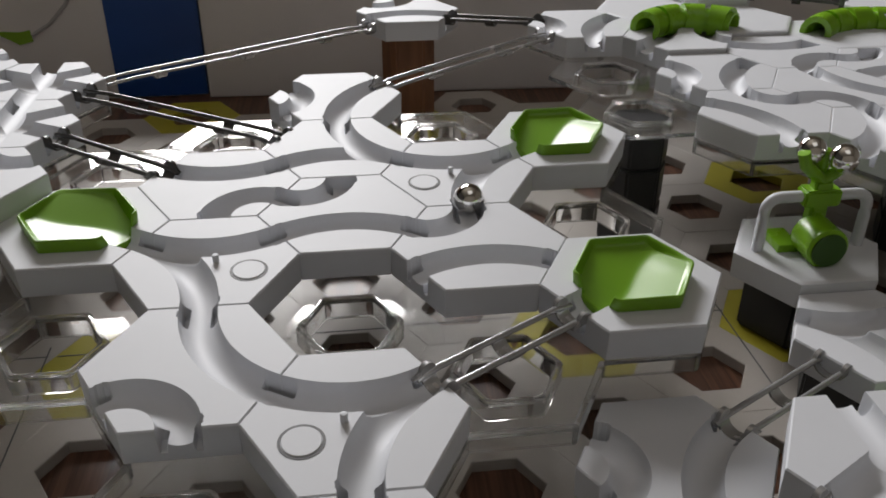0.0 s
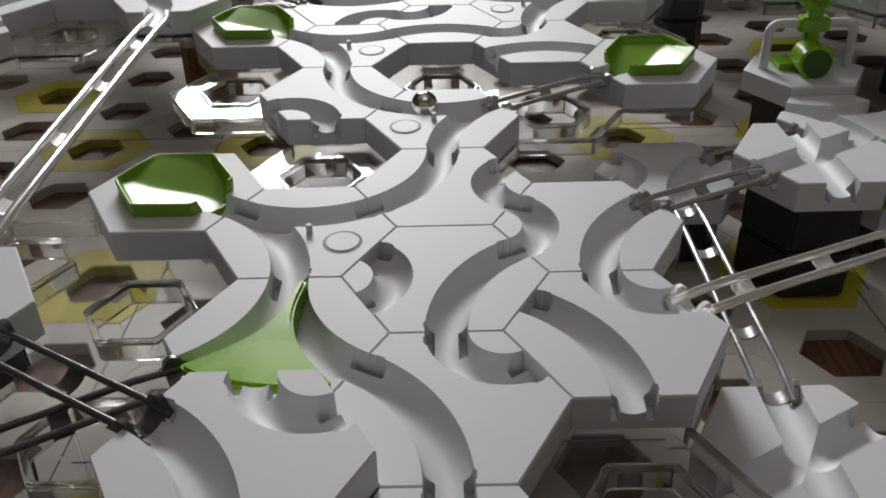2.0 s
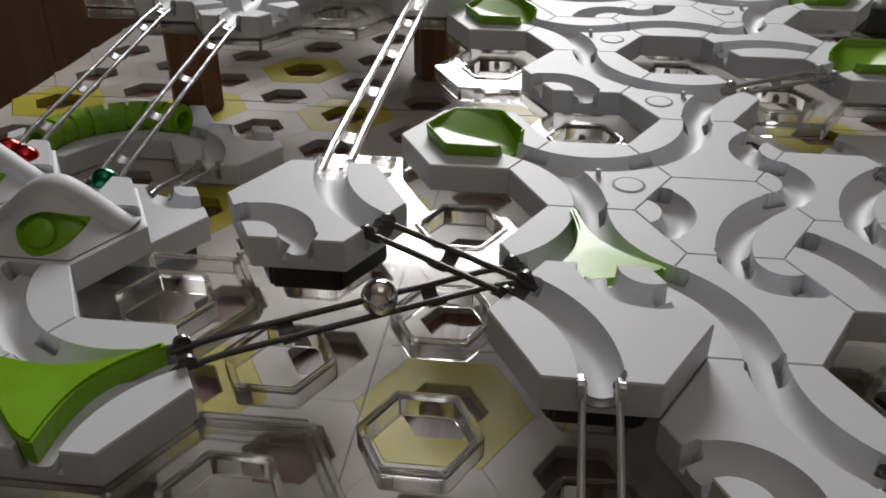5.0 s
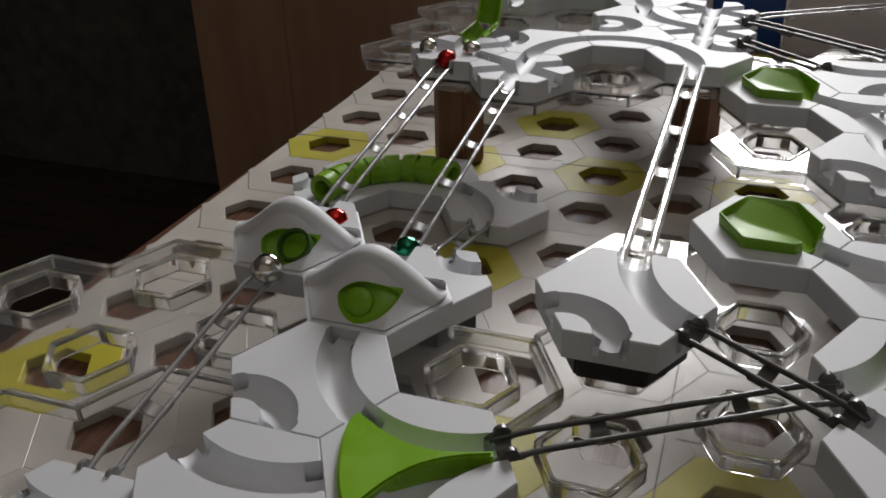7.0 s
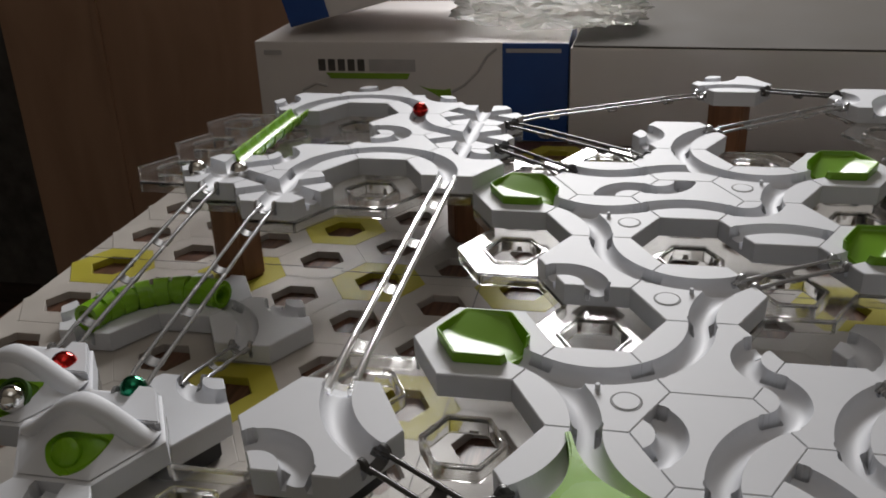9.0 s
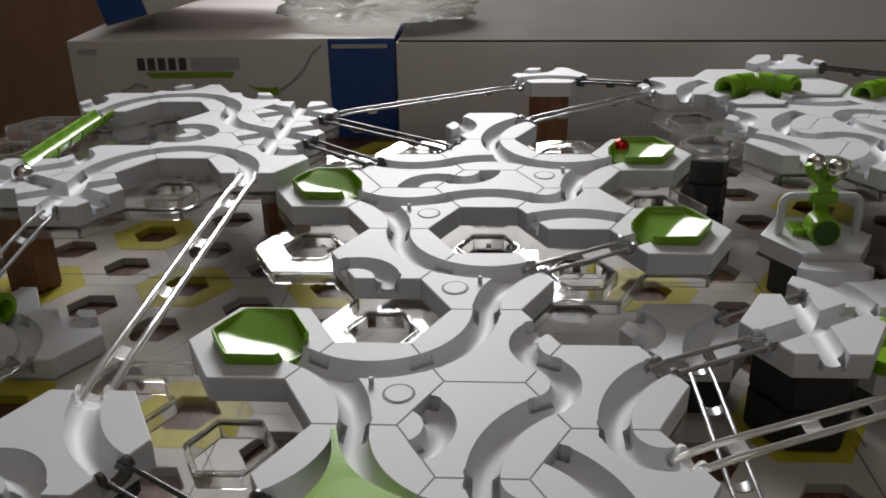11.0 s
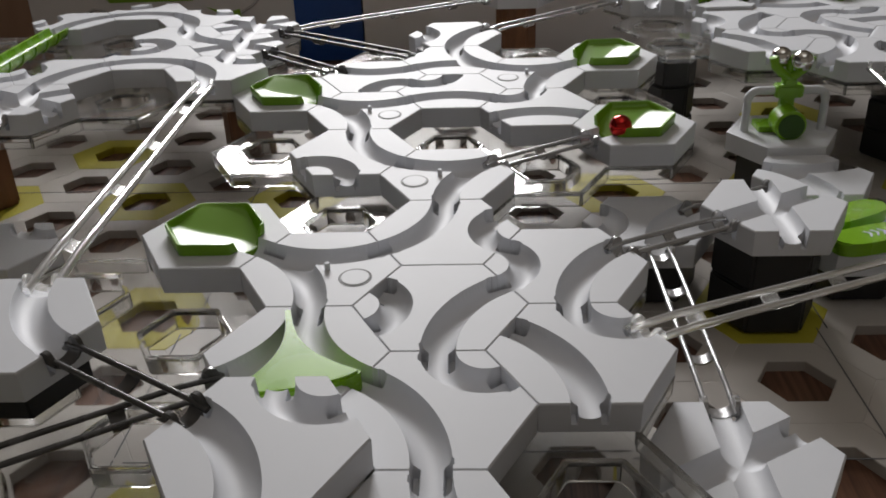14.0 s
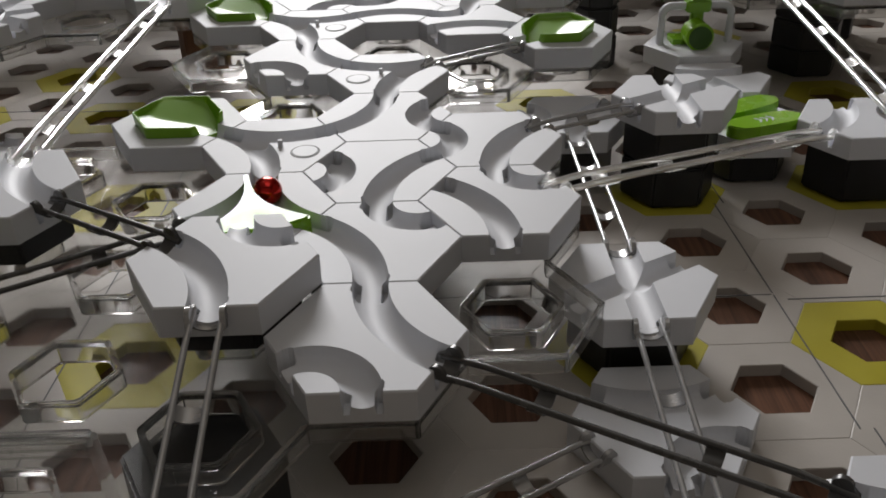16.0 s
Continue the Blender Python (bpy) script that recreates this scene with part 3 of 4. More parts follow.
UPPER, HIGH, BEHIND = 0.0835, 0.0815, 0.0860
deck(BACK, BEHIND - THICK, "small transparent plastic deck with hexagonal holes beside the lever", False)
deck(RIGHT, UPPER - THICK, "transparent plastic deck with hexagonal holes on dark pillars")
deck([(-8, 3), (-7, 3), (-7, 2), (-6, 3), (-6, 2), (-5, 2), (-5, 1), (-4, 1), (-4, 0), (-8, 2)], 0.061 - THICK, "transparent plastic deck reaching past the table's edge")
deck([(-2, -2), (-3, -1), (-3, -2), (-4, -1), (-5, 0), (-6, 0), (-4, -2)], 0.061 - THICK, "transparent plastic deck with hexagonal holes near the table's front")
deck(FAR_CLUSTER, HIGH - THICK, "transparent plastic deck raised on brown pillars")

# ---------- track tiles on the main deck ----------
curve_tile(0, 1, 150)
curve_tile(0, 0, 330)
curve_tile(0, -1, 210)
curve_tile(1, -1, 210)
curve_tile(1, 0, 330)
curve_tile(-1, 3, 30)
curve_tile(0, -2, 30)
curve_tile(0, 4, 270)
curve_tile(-1, 5, 90)
curve_tile(0, 6, 330)
curve_tile(1, 3, 270)
junction_tile(-1, 1, 120)
junction_tile(0, 2, 0)
junction_tile(-1, 4, 120)
junction_tile(1, 4, 0)
junction_tile(0, 5, 300, mark=False)
dish_tile(-2, 5, 330)
dish_tile(-2, 2, 330)
dish_tile(2, 2, 210)
dish_tile(2, 4, 210)


FLAPS = []


def switch_tile(q, r, turn, z=TOP):
    ob = tile("switch_tile", SWITCH, "white three-way tile with a green swinging switch flap", q, r, z, turn)
    bm = bmesh.new()
    right = []
    tip, foot = Vector((0.0012, 0.0295)), Vector((0.0225, -0.0155))
    for f in np.linspace(0, 1, 14):
        p = tip.lerp(foot, float(f))
        bend = math.sin(math.pi * float(f)) * 0.0075
        right.append((p.x - bend * 0.9, p.y - bend * 0.35))
    bottom = [(0.0225 * math.cos(radians(a)) , -0.0155 + 0.0055 * math.sin(radians(a))) for a in range(-15, -180, -15)]
    outline = right + bottom + [(-x, y) for x, y in right[::-1]]
    add_prism(bm, outline, -0.0065, 0.0022)
    bmesh.ops.recalc_face_normals(bm, faces=bm.faces[:])
    bmesh.ops.bevel(bm, geom=[e for e in bm.edges if all(v.co.z > 0 for v in e.verts)], offset=0.0009, segments=2, affect="EDGES")
    FLAPS.append(part("flap", bm, GREENMATT, ob, "bright green pivoting flap", pose(0, -0.004, 0.0006), 35))
    return ob


switch_tile(-1, 0, 0)
switch_tile(-4, 0, -60, 0.061)

# higher and lower single tiles
curve_tile(-1, -1, 210, 0.076, "raised on stackers")
curve_tile(-3, 1, 30, 0.078, "raised on stackers")
curve_tile(2, 1, 330, 0.0373, "on low stacker")
cross_tile(2, -2, 0.0346, "on black stackers", 0, 2)
cross_tile(3, 0, 0.0592, "on tall stackers", 0, 2)


def plain_tile(q, r, z):
    return tile("plain_tile", PLAIN, "plain white hexagonal cover tile on far clear deck", q, r, z, 0)


junction_tile(4, 1, 120, 0.0359, mark=False, what="on stackers")
curve_tile(2, -3, 90, 0.0131, "on base board")
curve_tile(3, -5, 90, 0.048, "on stackers")
curve_tile(5, -3, 90, 0.0529, "on stackers")
curve_tile(1, 8, 270, 0.0815, "on brown pillar")
curve_tile(3, 6, 330, BEHIND)
curve_tile(4, 5, 150, BEHIND)
for q, r, a in ((4, 4, 330), (4, 3, 210), (5, 4, 90), (5, 3, 30), (5, 2, 150), (6, 3, 270), (7, 2, 90), (6, 1, 330), (7, 1, 30)):
    curve_tile(q, r, a, UPPER)
plain_tile(5, 5, BEHIND)
plain_tile(6, 4, UPPER)
plain_tile(4, 6, BEHIND)
plain_tile(6, 2, UPPER)
curve_tile(5, 6, 150, 0.0925, "raised at the back")
curve_tile(7, 4, 30, 0.0925, "raised at the back")

LEFT = 0.061
# left group near the table's edge
curve_tile(-5, 1, 30, LEFT)
curve_tile(-5, 0, 90, LEFT)
curve_tile(-5, 3, 210, 0.0288, "behind the launcher")
curve_tile(-6, 0, 90, 0.055, "near table front")

# raised cluster
curve_tile(-4, 7, 270, HIGH, "on raised deck")
curve_tile(-3, 6, 210, HIGH, "on raised deck")
curve_tile(-5, 7, 330, HIGH, "on raised deck")
cross_tile(-5, 6, HIGH, "on raised deck")
cross_tile(-6, 7, HIGH, "on raised deck")
curve_tile(-4, 8, 30, HIGH, "on raised deck")
curve_tile(-5, 10, 270, HIGH, "on raised deck")
curve_tile(-6, 10, 330, HIGH, "on raised deck")
cross_tile(-3, 7, HIGH, "on raised deck")
cross_tile(-3, 8, HIGH, "on raised deck")
curve_tile(-4, 9, 210, HIGH, "on raised deck")

# ---------- rails ----------
grey = "dark grey plastic marble rail of two rods spanning two tiles"
clear = "transparent plastic marble rail of two rods with cross saddles"
rail((-3, 6, 270, HIGH), (-3, 1, 90, 0.078), CLEARRAIL, clear + ", long", 4, 0.0019)
rail((-6, 7, 270, HIGH), (-6, 3, 90, 0.061), RAIL, "grey metallic marble rail sloping down to a launcher", 4)
rail((-5, 6, 270, HIGH), (-5, 2, 90, 0.061), RAIL, "grey metallic marble rail sloping down to a launcher", 4)
rail((-3, 7, 330, HIGH), (-1, 5, 150, TOP), DARKRAIL, grey, 1)
rail((-3, 8, 330, HIGH), (0, 5, 150, TOP), DARKRAIL, grey, 2)
rail((-3, 8, 30, HIGH - 0.005), (1, 8, 210, 0.0775), RAIL, "grey metallic marble rail high over the board", 3, 0.0009)
rail((-5, 5, 270, 0.0135), (-5, 3, 90, 0.0288), RAIL, "short grey metallic marble rail behind the launcher", 1)
rail((1, 8, 330, 0.0815), (3, 6, 150, BEHIND), DARKRAIL, grey, 1)
rail((0, 6, 30, TOP), (3, 6, 210, BEHIND), RAIL, "grey metallic marble rail spanning the decks", 2)
rail((0, 2, 30, TOP), (2, 2, 210, TOP), RAIL, "grey metallic marble rail up to a catcher bowl", 1)
rail((1, 0, 30, TOP), (3, 0, 210, 0.0592), RAIL, "grey metallic marble rail to a crossing tile", 1)
rail((4, 1, 210, 0.0359), (2, 1, 30, 0.0373), RAIL, "grey metallic marble rail between low tiles", 1)
rail((2, 1, 270, 0.0373), (2, -2, 90, 0.0346), RAIL, "grey metallic marble rail between low tiles", 2)
rail((2, -2, 270, 0.0346), (2, -5, 90, 0.0147), RAIL, "grey metallic marble rail sloping down to the front", 2)
rail((1, -1, 30, TOP), (5, -1, 210, 0.0415), CLEARRAIL, clear, 4, 0.0016)
rail((5, 6, 330, 0.0925), (7, 4, 150, 0.0925), DARKRAIL, grey, 1)
rail((5, 2, 270, UPPER), (5, -3, 90, 0.0529), CLEARRAIL, clear, 5, 0.0016)
rail((-3, 1, 330, 0.078), (-1, -1, 150, 0.076), DARKRAIL, grey, 1)
rail((-4, 0, 30, TOP), (-1, 0, 210, TOP), DARKRAIL, grey, 2)
rail((-1, -1, 270, 0.076), (-1, -4, 90, 0.0213), RAIL, "grey metallic marble rail dropping steeply to the front", 2)
rail((0, -2, 330, TOP), (3, -5, 150, 0.048), DARKRAIL, grey, 2)
rail((2, -3, 210, 0.0150), (0, -3, 30, 0.0142), RAIL, "grey metallic marble rail low over the board", 1)
rail((-6, 3, 270, TOP), (-6, 0, 90, 0.055), RAIL, "grey metallic marble rail at the launcher's front", 2)

# ---------- pillars ----------
black = "black plastic hexagonal stacking pillar standing on the base board"
for q, r, z in ((-1, -1, 0.076), (-3, 1, 0.078)):
    pillar(q, r, DECK + 0.0004, z - THICK - 0.0003, BLACK, "short black stacking pillar standing on the clear deck")
for q, r, z in ((2, 1, 0.0373), (2, -2, 0.0346), (3, 0, 0.0592), (4, 1, 0.0359), (4, 2, 0.0410), (3, -5, 0.048), (5, -3, 0.0529), (-5, 3, 0.0288), (-6, 0, 0.055)):
    pillar(q, r, 0.0005, z - THICK - 0.0003, BLACK, black)
pillar(-1, -2, 0.0005, DECK - 0.009, BLACK, black)
pillar(3, 4, 0.0005, BEHIND - THICK - 0.0035, BLACK, black, 0.0172)
for q, r in ((6, 2), (7, 3)):
    pillar(q, r, 0.0005, UPPER - THICK - 0.009, BLACK, black)
for q, r, z in ((-6, 7, HIGH - THICK - 0.009), (-3, 7, HIGH - THICK - 0.009), (1, 8, 0.0815 - THICK)):
    pillar(q, r, 0.0005, z - 0.0005, BROWN, "brown hexagonal stacking pillar standing on the base board", 0.0185)


# The green plastic again, darkened to paint in the shade of hollows.
DARKGREEN = material("shaded_green_plastic", (0.03, 0.085, 0.006), 0.5, 0, 50, 0.1)


# ---------- launchers ----------
def hood_meshes(hollow):
    """A hood over the front half of the tile: a rounded ridge from corner to corner, a face that falls to the front
    edges, and a recessed window in that face."""
    nu, nv = 96, 56
    high, wide = 0.0178, 0.0318

    def arch(f):
        return 0.0024 + high * math.cos(f * math.pi / 2) ** 1.75

    def foot(f):
        x = 0.0325 * f
        slant = min(0.0, -math.sqrt(3) * (0.0325 - abs(x)) + 0.0004)
        return x, max(-0.0283, slant)

    def inside(x, z):
        """Below zero in the window: a lens with one long tip."""
        dx = (x - 0.0020) / (0.0142 if x > 0.0020 else 0.0105)
        return abs((z - 0.0062 + 0.0006 * dx) / 0.0052) ** 1.4 + abs(dx) ** 1.7 - 1

    def face_point(f, v):
        x0, z0 = wide * 0.87 * f, max(0.0006, (arch(f) - 0.0030) * 0.93)
        x1, y1 = foot(f)
        return x0 + (x1 - x0) * v, -0.0066 + (y1 + 0.0066) * v, z0 + (0.0005 - z0) * v

    verts, faces, hole = [], [], []
    grid = []
    for j in range(nv + 1):
        row = []
        for i in range(nu + 1):
            f, v = -1 + 2 * i / nu, j / nv
            x, y, z = face_point(f, v)
            row.append(len(verts))
            verts.append([x, y, z])
        grid.append(row)
    g = np.array([inside(p[0], p[2]) for p in verts])
    for k, p in enumerate(verts):
        if abs(g[k]) < 0.075:
            e = 1e-5
            gx, gz = (inside(p[0] + e, p[2]) - g[k]) / e, (inside(p[0], p[2] + e) - g[k]) / e
            n = gx * gx + gz * gz
            p[0], p[2] = p[0] - gx * g[k] / n, p[2] - gz * g[k] / n
            g[k] = 0
    for j in range(nv):
        for i in range(nu):
            q = (grid[j][i], grid[j + 1][i], grid[j + 1][i + 1], grid[j][i + 1])
            (hole if all(g[k] <= 1e-6 for k in q) else faces).append(q)
    top = grid[0]
    previous = top
    for y, shrink, drop in ((-0.0062, 0.91, 0.0020), (-0.0050, 0.955, 0.0009), (-0.0032, 0.988, 0.0002), (-0.0010, 1.0, 0.0), (0.0014, 1.0, 0.0), (0.0032, 0.985, 0.0007), (0.0042, 0.955, 0.0020), (0.0044, 0.94, 1.0)):
        row = []
        for i in range(nu + 1):
            f = -1 + 2 * i / nu
            row.append(len(verts))
            verts.append([wide * f * shrink, y, max(0.0004, arch(f) - drop)])
        for i in range(nu):
            faces.append((previous[i], previous[i + 1], row[i + 1], row[i]))
        previous = row
    made = []
    for name, fs, mat in (("arch", faces, WHITE), ("window", hole, GREENMATT)):
        used = sorted({k for f in fs for k in f})
        back = {k: n for n, k in enumerate(used)}
        pts = [Vector(verts[k]) for k in used]
        if name == "window":
            rim = [g[k] for k in used]
            for p, depth in zip(pts, rim):
                sunk = min(1.0, max(0.0, -depth / 0.16))
                p.y += 0.0030 * sunk + (0.0065 if hollow else 0.0022) * max(0.0, -depth - 0.1)
                p.z -= 0.0014 * sunk
        me = bpy.data.meshes.new(name)
        me.from_pydata(pts, [], [[back[k] for k in f] for f in fs])
        me.materials.append(mat)
        me.shade_smooth()
        me.set_sharp_from_angle(angle=radians(50))
        made.append(me)
    return made


def launcher(q, r, hollow):
    ob = thing("marble_launcher", "white arched magnetic launcher tile with a green recessed window", "launcher", place(q, r, 0.061, 0), "arched launchers")
    part("base", PLAIN[0][1], None, ob)
    arch, window = hood_meshes(hollow)
    part("arch", arch, None, ob)
    window = part("window", window, None, ob, "green recessed window in the arch")
    bm = bmesh.new()
    if hollow:
        add_ring(bm, hexagon(0.0078, 0, 32), hexagon(0.0064, 0, 32), 0.0, 0.0030)
        bmesh.ops.recalc_face_normals(bm, faces=bm.faces[:])
        bmesh.ops.transform(bm, matrix=Matrix.Translation((0.0080, -0.0165, 0.0052)) @ Matrix.Rotation(radians(40), 4, "X"), verts=bm.verts[:])
        part("bore", bm, DARKGREEN, window, "ball opening with its shade put into a darker green", None, 40)
    else:
        add_lathe(bm, [(0.0062, 0.0), (0.0062, 0.0030), (0.0050, 0.0042), (0.0020, 0.0046)], 28, Matrix.Translation((0.0005, -0.0165, 0.0030)) @ Matrix.Rotation(radians(48), 4, "X"))
        part("bore", bm, GREENMATT, window, "round green ramp end", None, 40)
    bm = bmesh.new()
    add_prism(bm, [(0.008, 0.0045), (0.0305, 0.0045), (0.0165, 0.0285), (0.008, 0.0285)], 0.0, 0.0055)
    bmesh.ops.recalc_face_normals(bm, faces=bm.faces[:])
    bmesh.ops.bevel(bm, geom=bm.edges[:], offset=0.0007, segments=2, affect="EDGES")
    part("guide_wall", bm, WHITE, ob, "", None, 35)
    return ob


launcher(-6, 3, True)
launcher(-5, 2, False)


# ---------- balls ----------
def ball_mesh(name, mat):
    bm = bmesh.new()
    bmesh.ops.create_icosphere(bm, subdivisions=4, radius=0.00635)
    return finish(bm, name, mat, 180)


SILVER_ME, RED_ME, GREEN_ME = ball_mesh("steel_ball", STEEL), ball_mesh("red_ball", REDBALL), ball_mesh("green_ball", GREENBALL)


def ball(me, label, x, y, z, level=False):
    return thing(me.name, label, "ball", (pose(x, y, z) if level else SLOPE @ pose(x, y, z)), "marbles", me=me)


cx, cy = centre(-6, 7)
ball(SILVER_ME, "polished steel ball waiting on a crossing tile", cx - 0.0185, cy - 0.0075, HIGH + 0.0008, True)
ball(SILVER_ME, "polished steel ball waiting on a crossing tile", cx + 0.012, cy - 0.0065, HIGH + 0.0008, True)
cx, cy = centre(-5, 2)
ball(GREEN_ME, "shiny green metallic ball behind the launcher", cx + 0.0018, cy + 0.0330, 0.0605)
cx, cy = centre(-6, 3)
ball(RED_ME, "shiny red metallic ball behind the launcher", cx + 0.0145, cy + 0.0112, 0.0650)
silver_ball = ball(SILVER_ME, "polished steel ball rolling along the tracks", 0, 0, 0)
red_ball = ball(RED_ME, "shiny red metallic ball rolling along the tracks", 0, 0, 0)




# ---------- lever launcher ----------
def lever_launcher(q, r, z):
    ob = thing("lever_launcher", "white tile with a white hoop and a green swinging lever", "launcher", place(q, r, z, 0))
    part("base", PLAIN[0][1], None, ob)
    bm = bmesh.new()
    pts = [(-0.0238, 0, -0.001), (-0.0238, 0, 0.016)]
    for a in np.linspace(180, 90, 5):
        pts.append((-0.0178 + 0.006 * math.cos(radians(a)), 0, 0.020 + 0.006 * math.sin(radians(a))))
    pts += [(-x, y, zz) for x, y, zz in pts[::-1]]
    add_tube(bm, pts, 0.0026, 10)
    part("hoop", bm, WHITE, ob, smooth=50)
    bm = bmesh.new()
    add_box(bm, -0.0042, 0.0042, -0.003, 0.003, 0.006, 0.034)
    add_box(bm, -0.0085, 0.0085, -0.0045, 0.0045, 0.022, 0.030)
    bmesh.ops.bevel(bm, geom=bm.edges[:], offset=0.001, segments=2, affect="EDGES")
    arm = part("arm", bm, GREENMATT, ob, smooth=40)
    bm = bmesh.new()
    for sx in (-1, 1):
        add_tube(bm, [(0, 0, 0.033), (sx * 0.005, 0, 0.037), (sx * 0.0095, 0, 0.041), (sx * 0.0115, 0, 0.047)], 0.0028, 8)
    add_tube(bm, [(0, 0.003, 0.036), (0, 0.002, 0.047)], 0.0025, 8)
    part("fork", bm, GREENMATT, ob, smooth=50)
    bm = bmesh.new()
    add_lathe(bm, [(0.0082, -0.012), (0.0094, -0.011), (0.0094, 0.004), (0.0070, 0.006)], 24, Matrix.Translation((-0.001, -0.006, 0.0085)) @ Matrix.Rotation(radians(90), 4, "X") @ Matrix.Scale(-1, 4, (0, 0, 1)))
    bmesh.ops.recalc_face_normals(bm, faces=bm.faces[:])
    part("cup", bm, GREENMATT, ob, "green round cup at the lever's foot", None, 40)
    # A flat disc painted dark as the shade inside the cup.
    bm = bmesh.new()
    add_lathe(bm, [(0.0078, 0.0), (0.0078, 0.0008)], 24, Matrix.Translation((-0.001, -0.0180, 0.0085)) @ Matrix.Rotation(radians(90), 4, "X"))
    part("cup_mouth", bm, DARKGREEN, ob, "dark disc standing in for the cup's shaded hollow")
    bm = box_bm(-0.016, -0.006, -0.004, 0.012, 0.0, 0.004, 0.0008)
    part("side_foot", bm, GREENMATT, ob)
    return ob


lever_launcher(4, 2, 0.0410)
cx, cy = centre(4, 2)
ball(SILVER_ME, "polished steel ball held in the lever's fork", cx - 0.0052, cy + 0.005, 0.0410 + 0.0455, True)
ball(SILVER_ME, "polished steel ball held in the lever's fork", cx + 0.0046, cy - 0.0045, 0.0410 + 0.0455, True)


# ---------- green ribbed tubes ----------
def ribbed_tube(points, label, radius=0.0085, ribs=6):
    """A run of short ribs on a thinner core."""
    ob = thing("ribbed_tube", label, "tube", pose(0, 0, 0), "green ribbed tubes")
    pts = [Vector(p) for p in points]
    n = len(pts) - 1

    def along(f):
        g = min(f * n, n - 1e-6)
        i = int(g)
        return pts[i].lerp(pts[i + 1], g - i), (pts[i + 1] - pts[i]).normalized()

    def shell(f0, f1, r_out, r_in):
        bm = bmesh.new()
        m = 18
        a0, a1 = -0.5 * math.pi, 1.5 * math.pi
        rings = []
        for f in np.linspace(f0, f1, 4):
            p, d = along(float(f))
            side = d.cross(Vector((0, 0, 1))).normalized()
            up = side.cross(d)
            row = [bm.verts.new(p + r_out * (math.cos(a) * side + math.sin(a) * up)) for a in np.linspace(a0, a1, m)]
            row += [bm.verts.new(p + r_in * (math.cos(a) * side + math.sin(a) * up)) for a in np.linspace(a1, a0, m)]
            rings.append(row)
        k2 = len(rings[0])
        for u, v in zip(rings, rings[1:]):
            for k in range(k2):
                bm.faces.new((u[k], u[(k + 1) % k2], v[(k + 1) % k2], v[k]))
        for row in (rings[0], rings[-1]):
            for k in range(m - 1):
                bm.faces.new((row[k], row[k + 1], row[k2 - 2 - k], row[k2 - 1 - k]))
        bmesh.ops.recalc_face_normals(bm, faces=bm.faces[:])
        return bm

    for k in range(ribs):
        part("segment", shell(k / ribs, (k + 0.78) / ribs, radius, radius * 0.62), GREENMATT, ob, smooth=50)
    part("core", shell(0.01, 0.985, radius * 0.75, radius * 0.60), GREENMATT, ob, smooth=50)
    return ob


def arc_points(cx, cy, rad, a0, a1, z0, z1, n=14):
    return [(cx + rad * math.cos(radians(a0 + (a1 - a0) * k / n)), cy + rad * math.sin(radians(a0 + (a1 - a0) * k / n)), z0 + (z1 - z0) * k / n) for k in range(n + 1)]


gx, gy = centre(-6, 5)
ribbed_tube(arc_points(gx, gy, 0.052, 174, 66, 0.0195, 0.0195), "bright green ribbed tube arching low over the base board", 0.0096, 8)


def folding_ramp(count=6, step=0.0200, radius=0.0088):
    """A half pipe of hinged segments; each one turns about its near end."""
    ob = thing("folding_ramp", "bright green half pipe of hinged segments bridging two raised tiles", "ramp", pose(*edge_point(-6, 7, 90, 0.030), HIGH + 0.001))
    pieces = []
    for k in range(count):
        bm = bmesh.new()
        m = 18
        rings = []
        for y, scale in ((0.0, 1.08), (0.0016, 1.08), (0.0018, 1.0), (step * 0.90, 1.0), (step * 1.04, 0.90)):
            row = [bm.verts.new((radius * scale * math.cos(a), y, radius * scale * math.sin(a))) for a in np.linspace(math.pi * 0.98, math.pi * 2.02, m)]
            row += [bm.verts.new((radius * 0.80 * math.cos(a), y, radius * 0.80 * math.sin(a))) for a in np.linspace(math.pi * 2.02, math.pi * 0.98, m)]
            rings.append(row)
        n = 2 * m
        for u, v in zip(rings, rings[1:]):
            for i in range(n):
                bm.faces.new((u[i], u[(i + 1) % n], v[(i + 1) % n], v[i]))
        for row in (rings[0], rings[-1]):
            for i in range(m - 1):
                bm.faces.new((row[i], row[i + 1], row[n - 2 - i], row[n - 1 - i]))
        bmesh.ops.recalc_face_normals(bm, faces=bm.faces[:])
        pieces.append(part("segment", bm, GREENMATT, ob, smooth=40))
    return pieces, step


RAMP, RAMP_STEP = folding_ramp()


def ramp_rows(keys):
    """For each time the pitch of every segment, hung one behind the other."""
    rows = [[] for _ in RAMP]
    for t, angles in keys:
        y = z = 0.0
        for k, a in enumerate(angles):
            rows[k].append((t, pose(0, y, z, a, 0, 0)))
            y, z = y + RAMP_STEP * math.cos(radians(a)), z + RAMP_STEP * math.sin(radians(a))
    return rows


gx, gy = centre(4, 6)
ribbed_tube(arc_points(gx + 0.009, gy - 0.074, 0.035, 145, 35, BEHIND + 0.003, BEHIND + 0.003), "bright green ribbed tube on the far deck", 0.0095, 4)
gx, gy = centre(6, 4)
ribbed_tube(arc_points(gx + 0.02, gy - 0.035, 0.05, 140, 40, UPPER + 0.002, UPPER + 0.002), "bright green ribbed tube on the far deck", 0.0095, 5)
for q, r, a in ((-7, 6, 330), (-6, 6, 270), (-5, 5, 210)):
    curve_tile(q, r, a, 0.0135, "on base board")


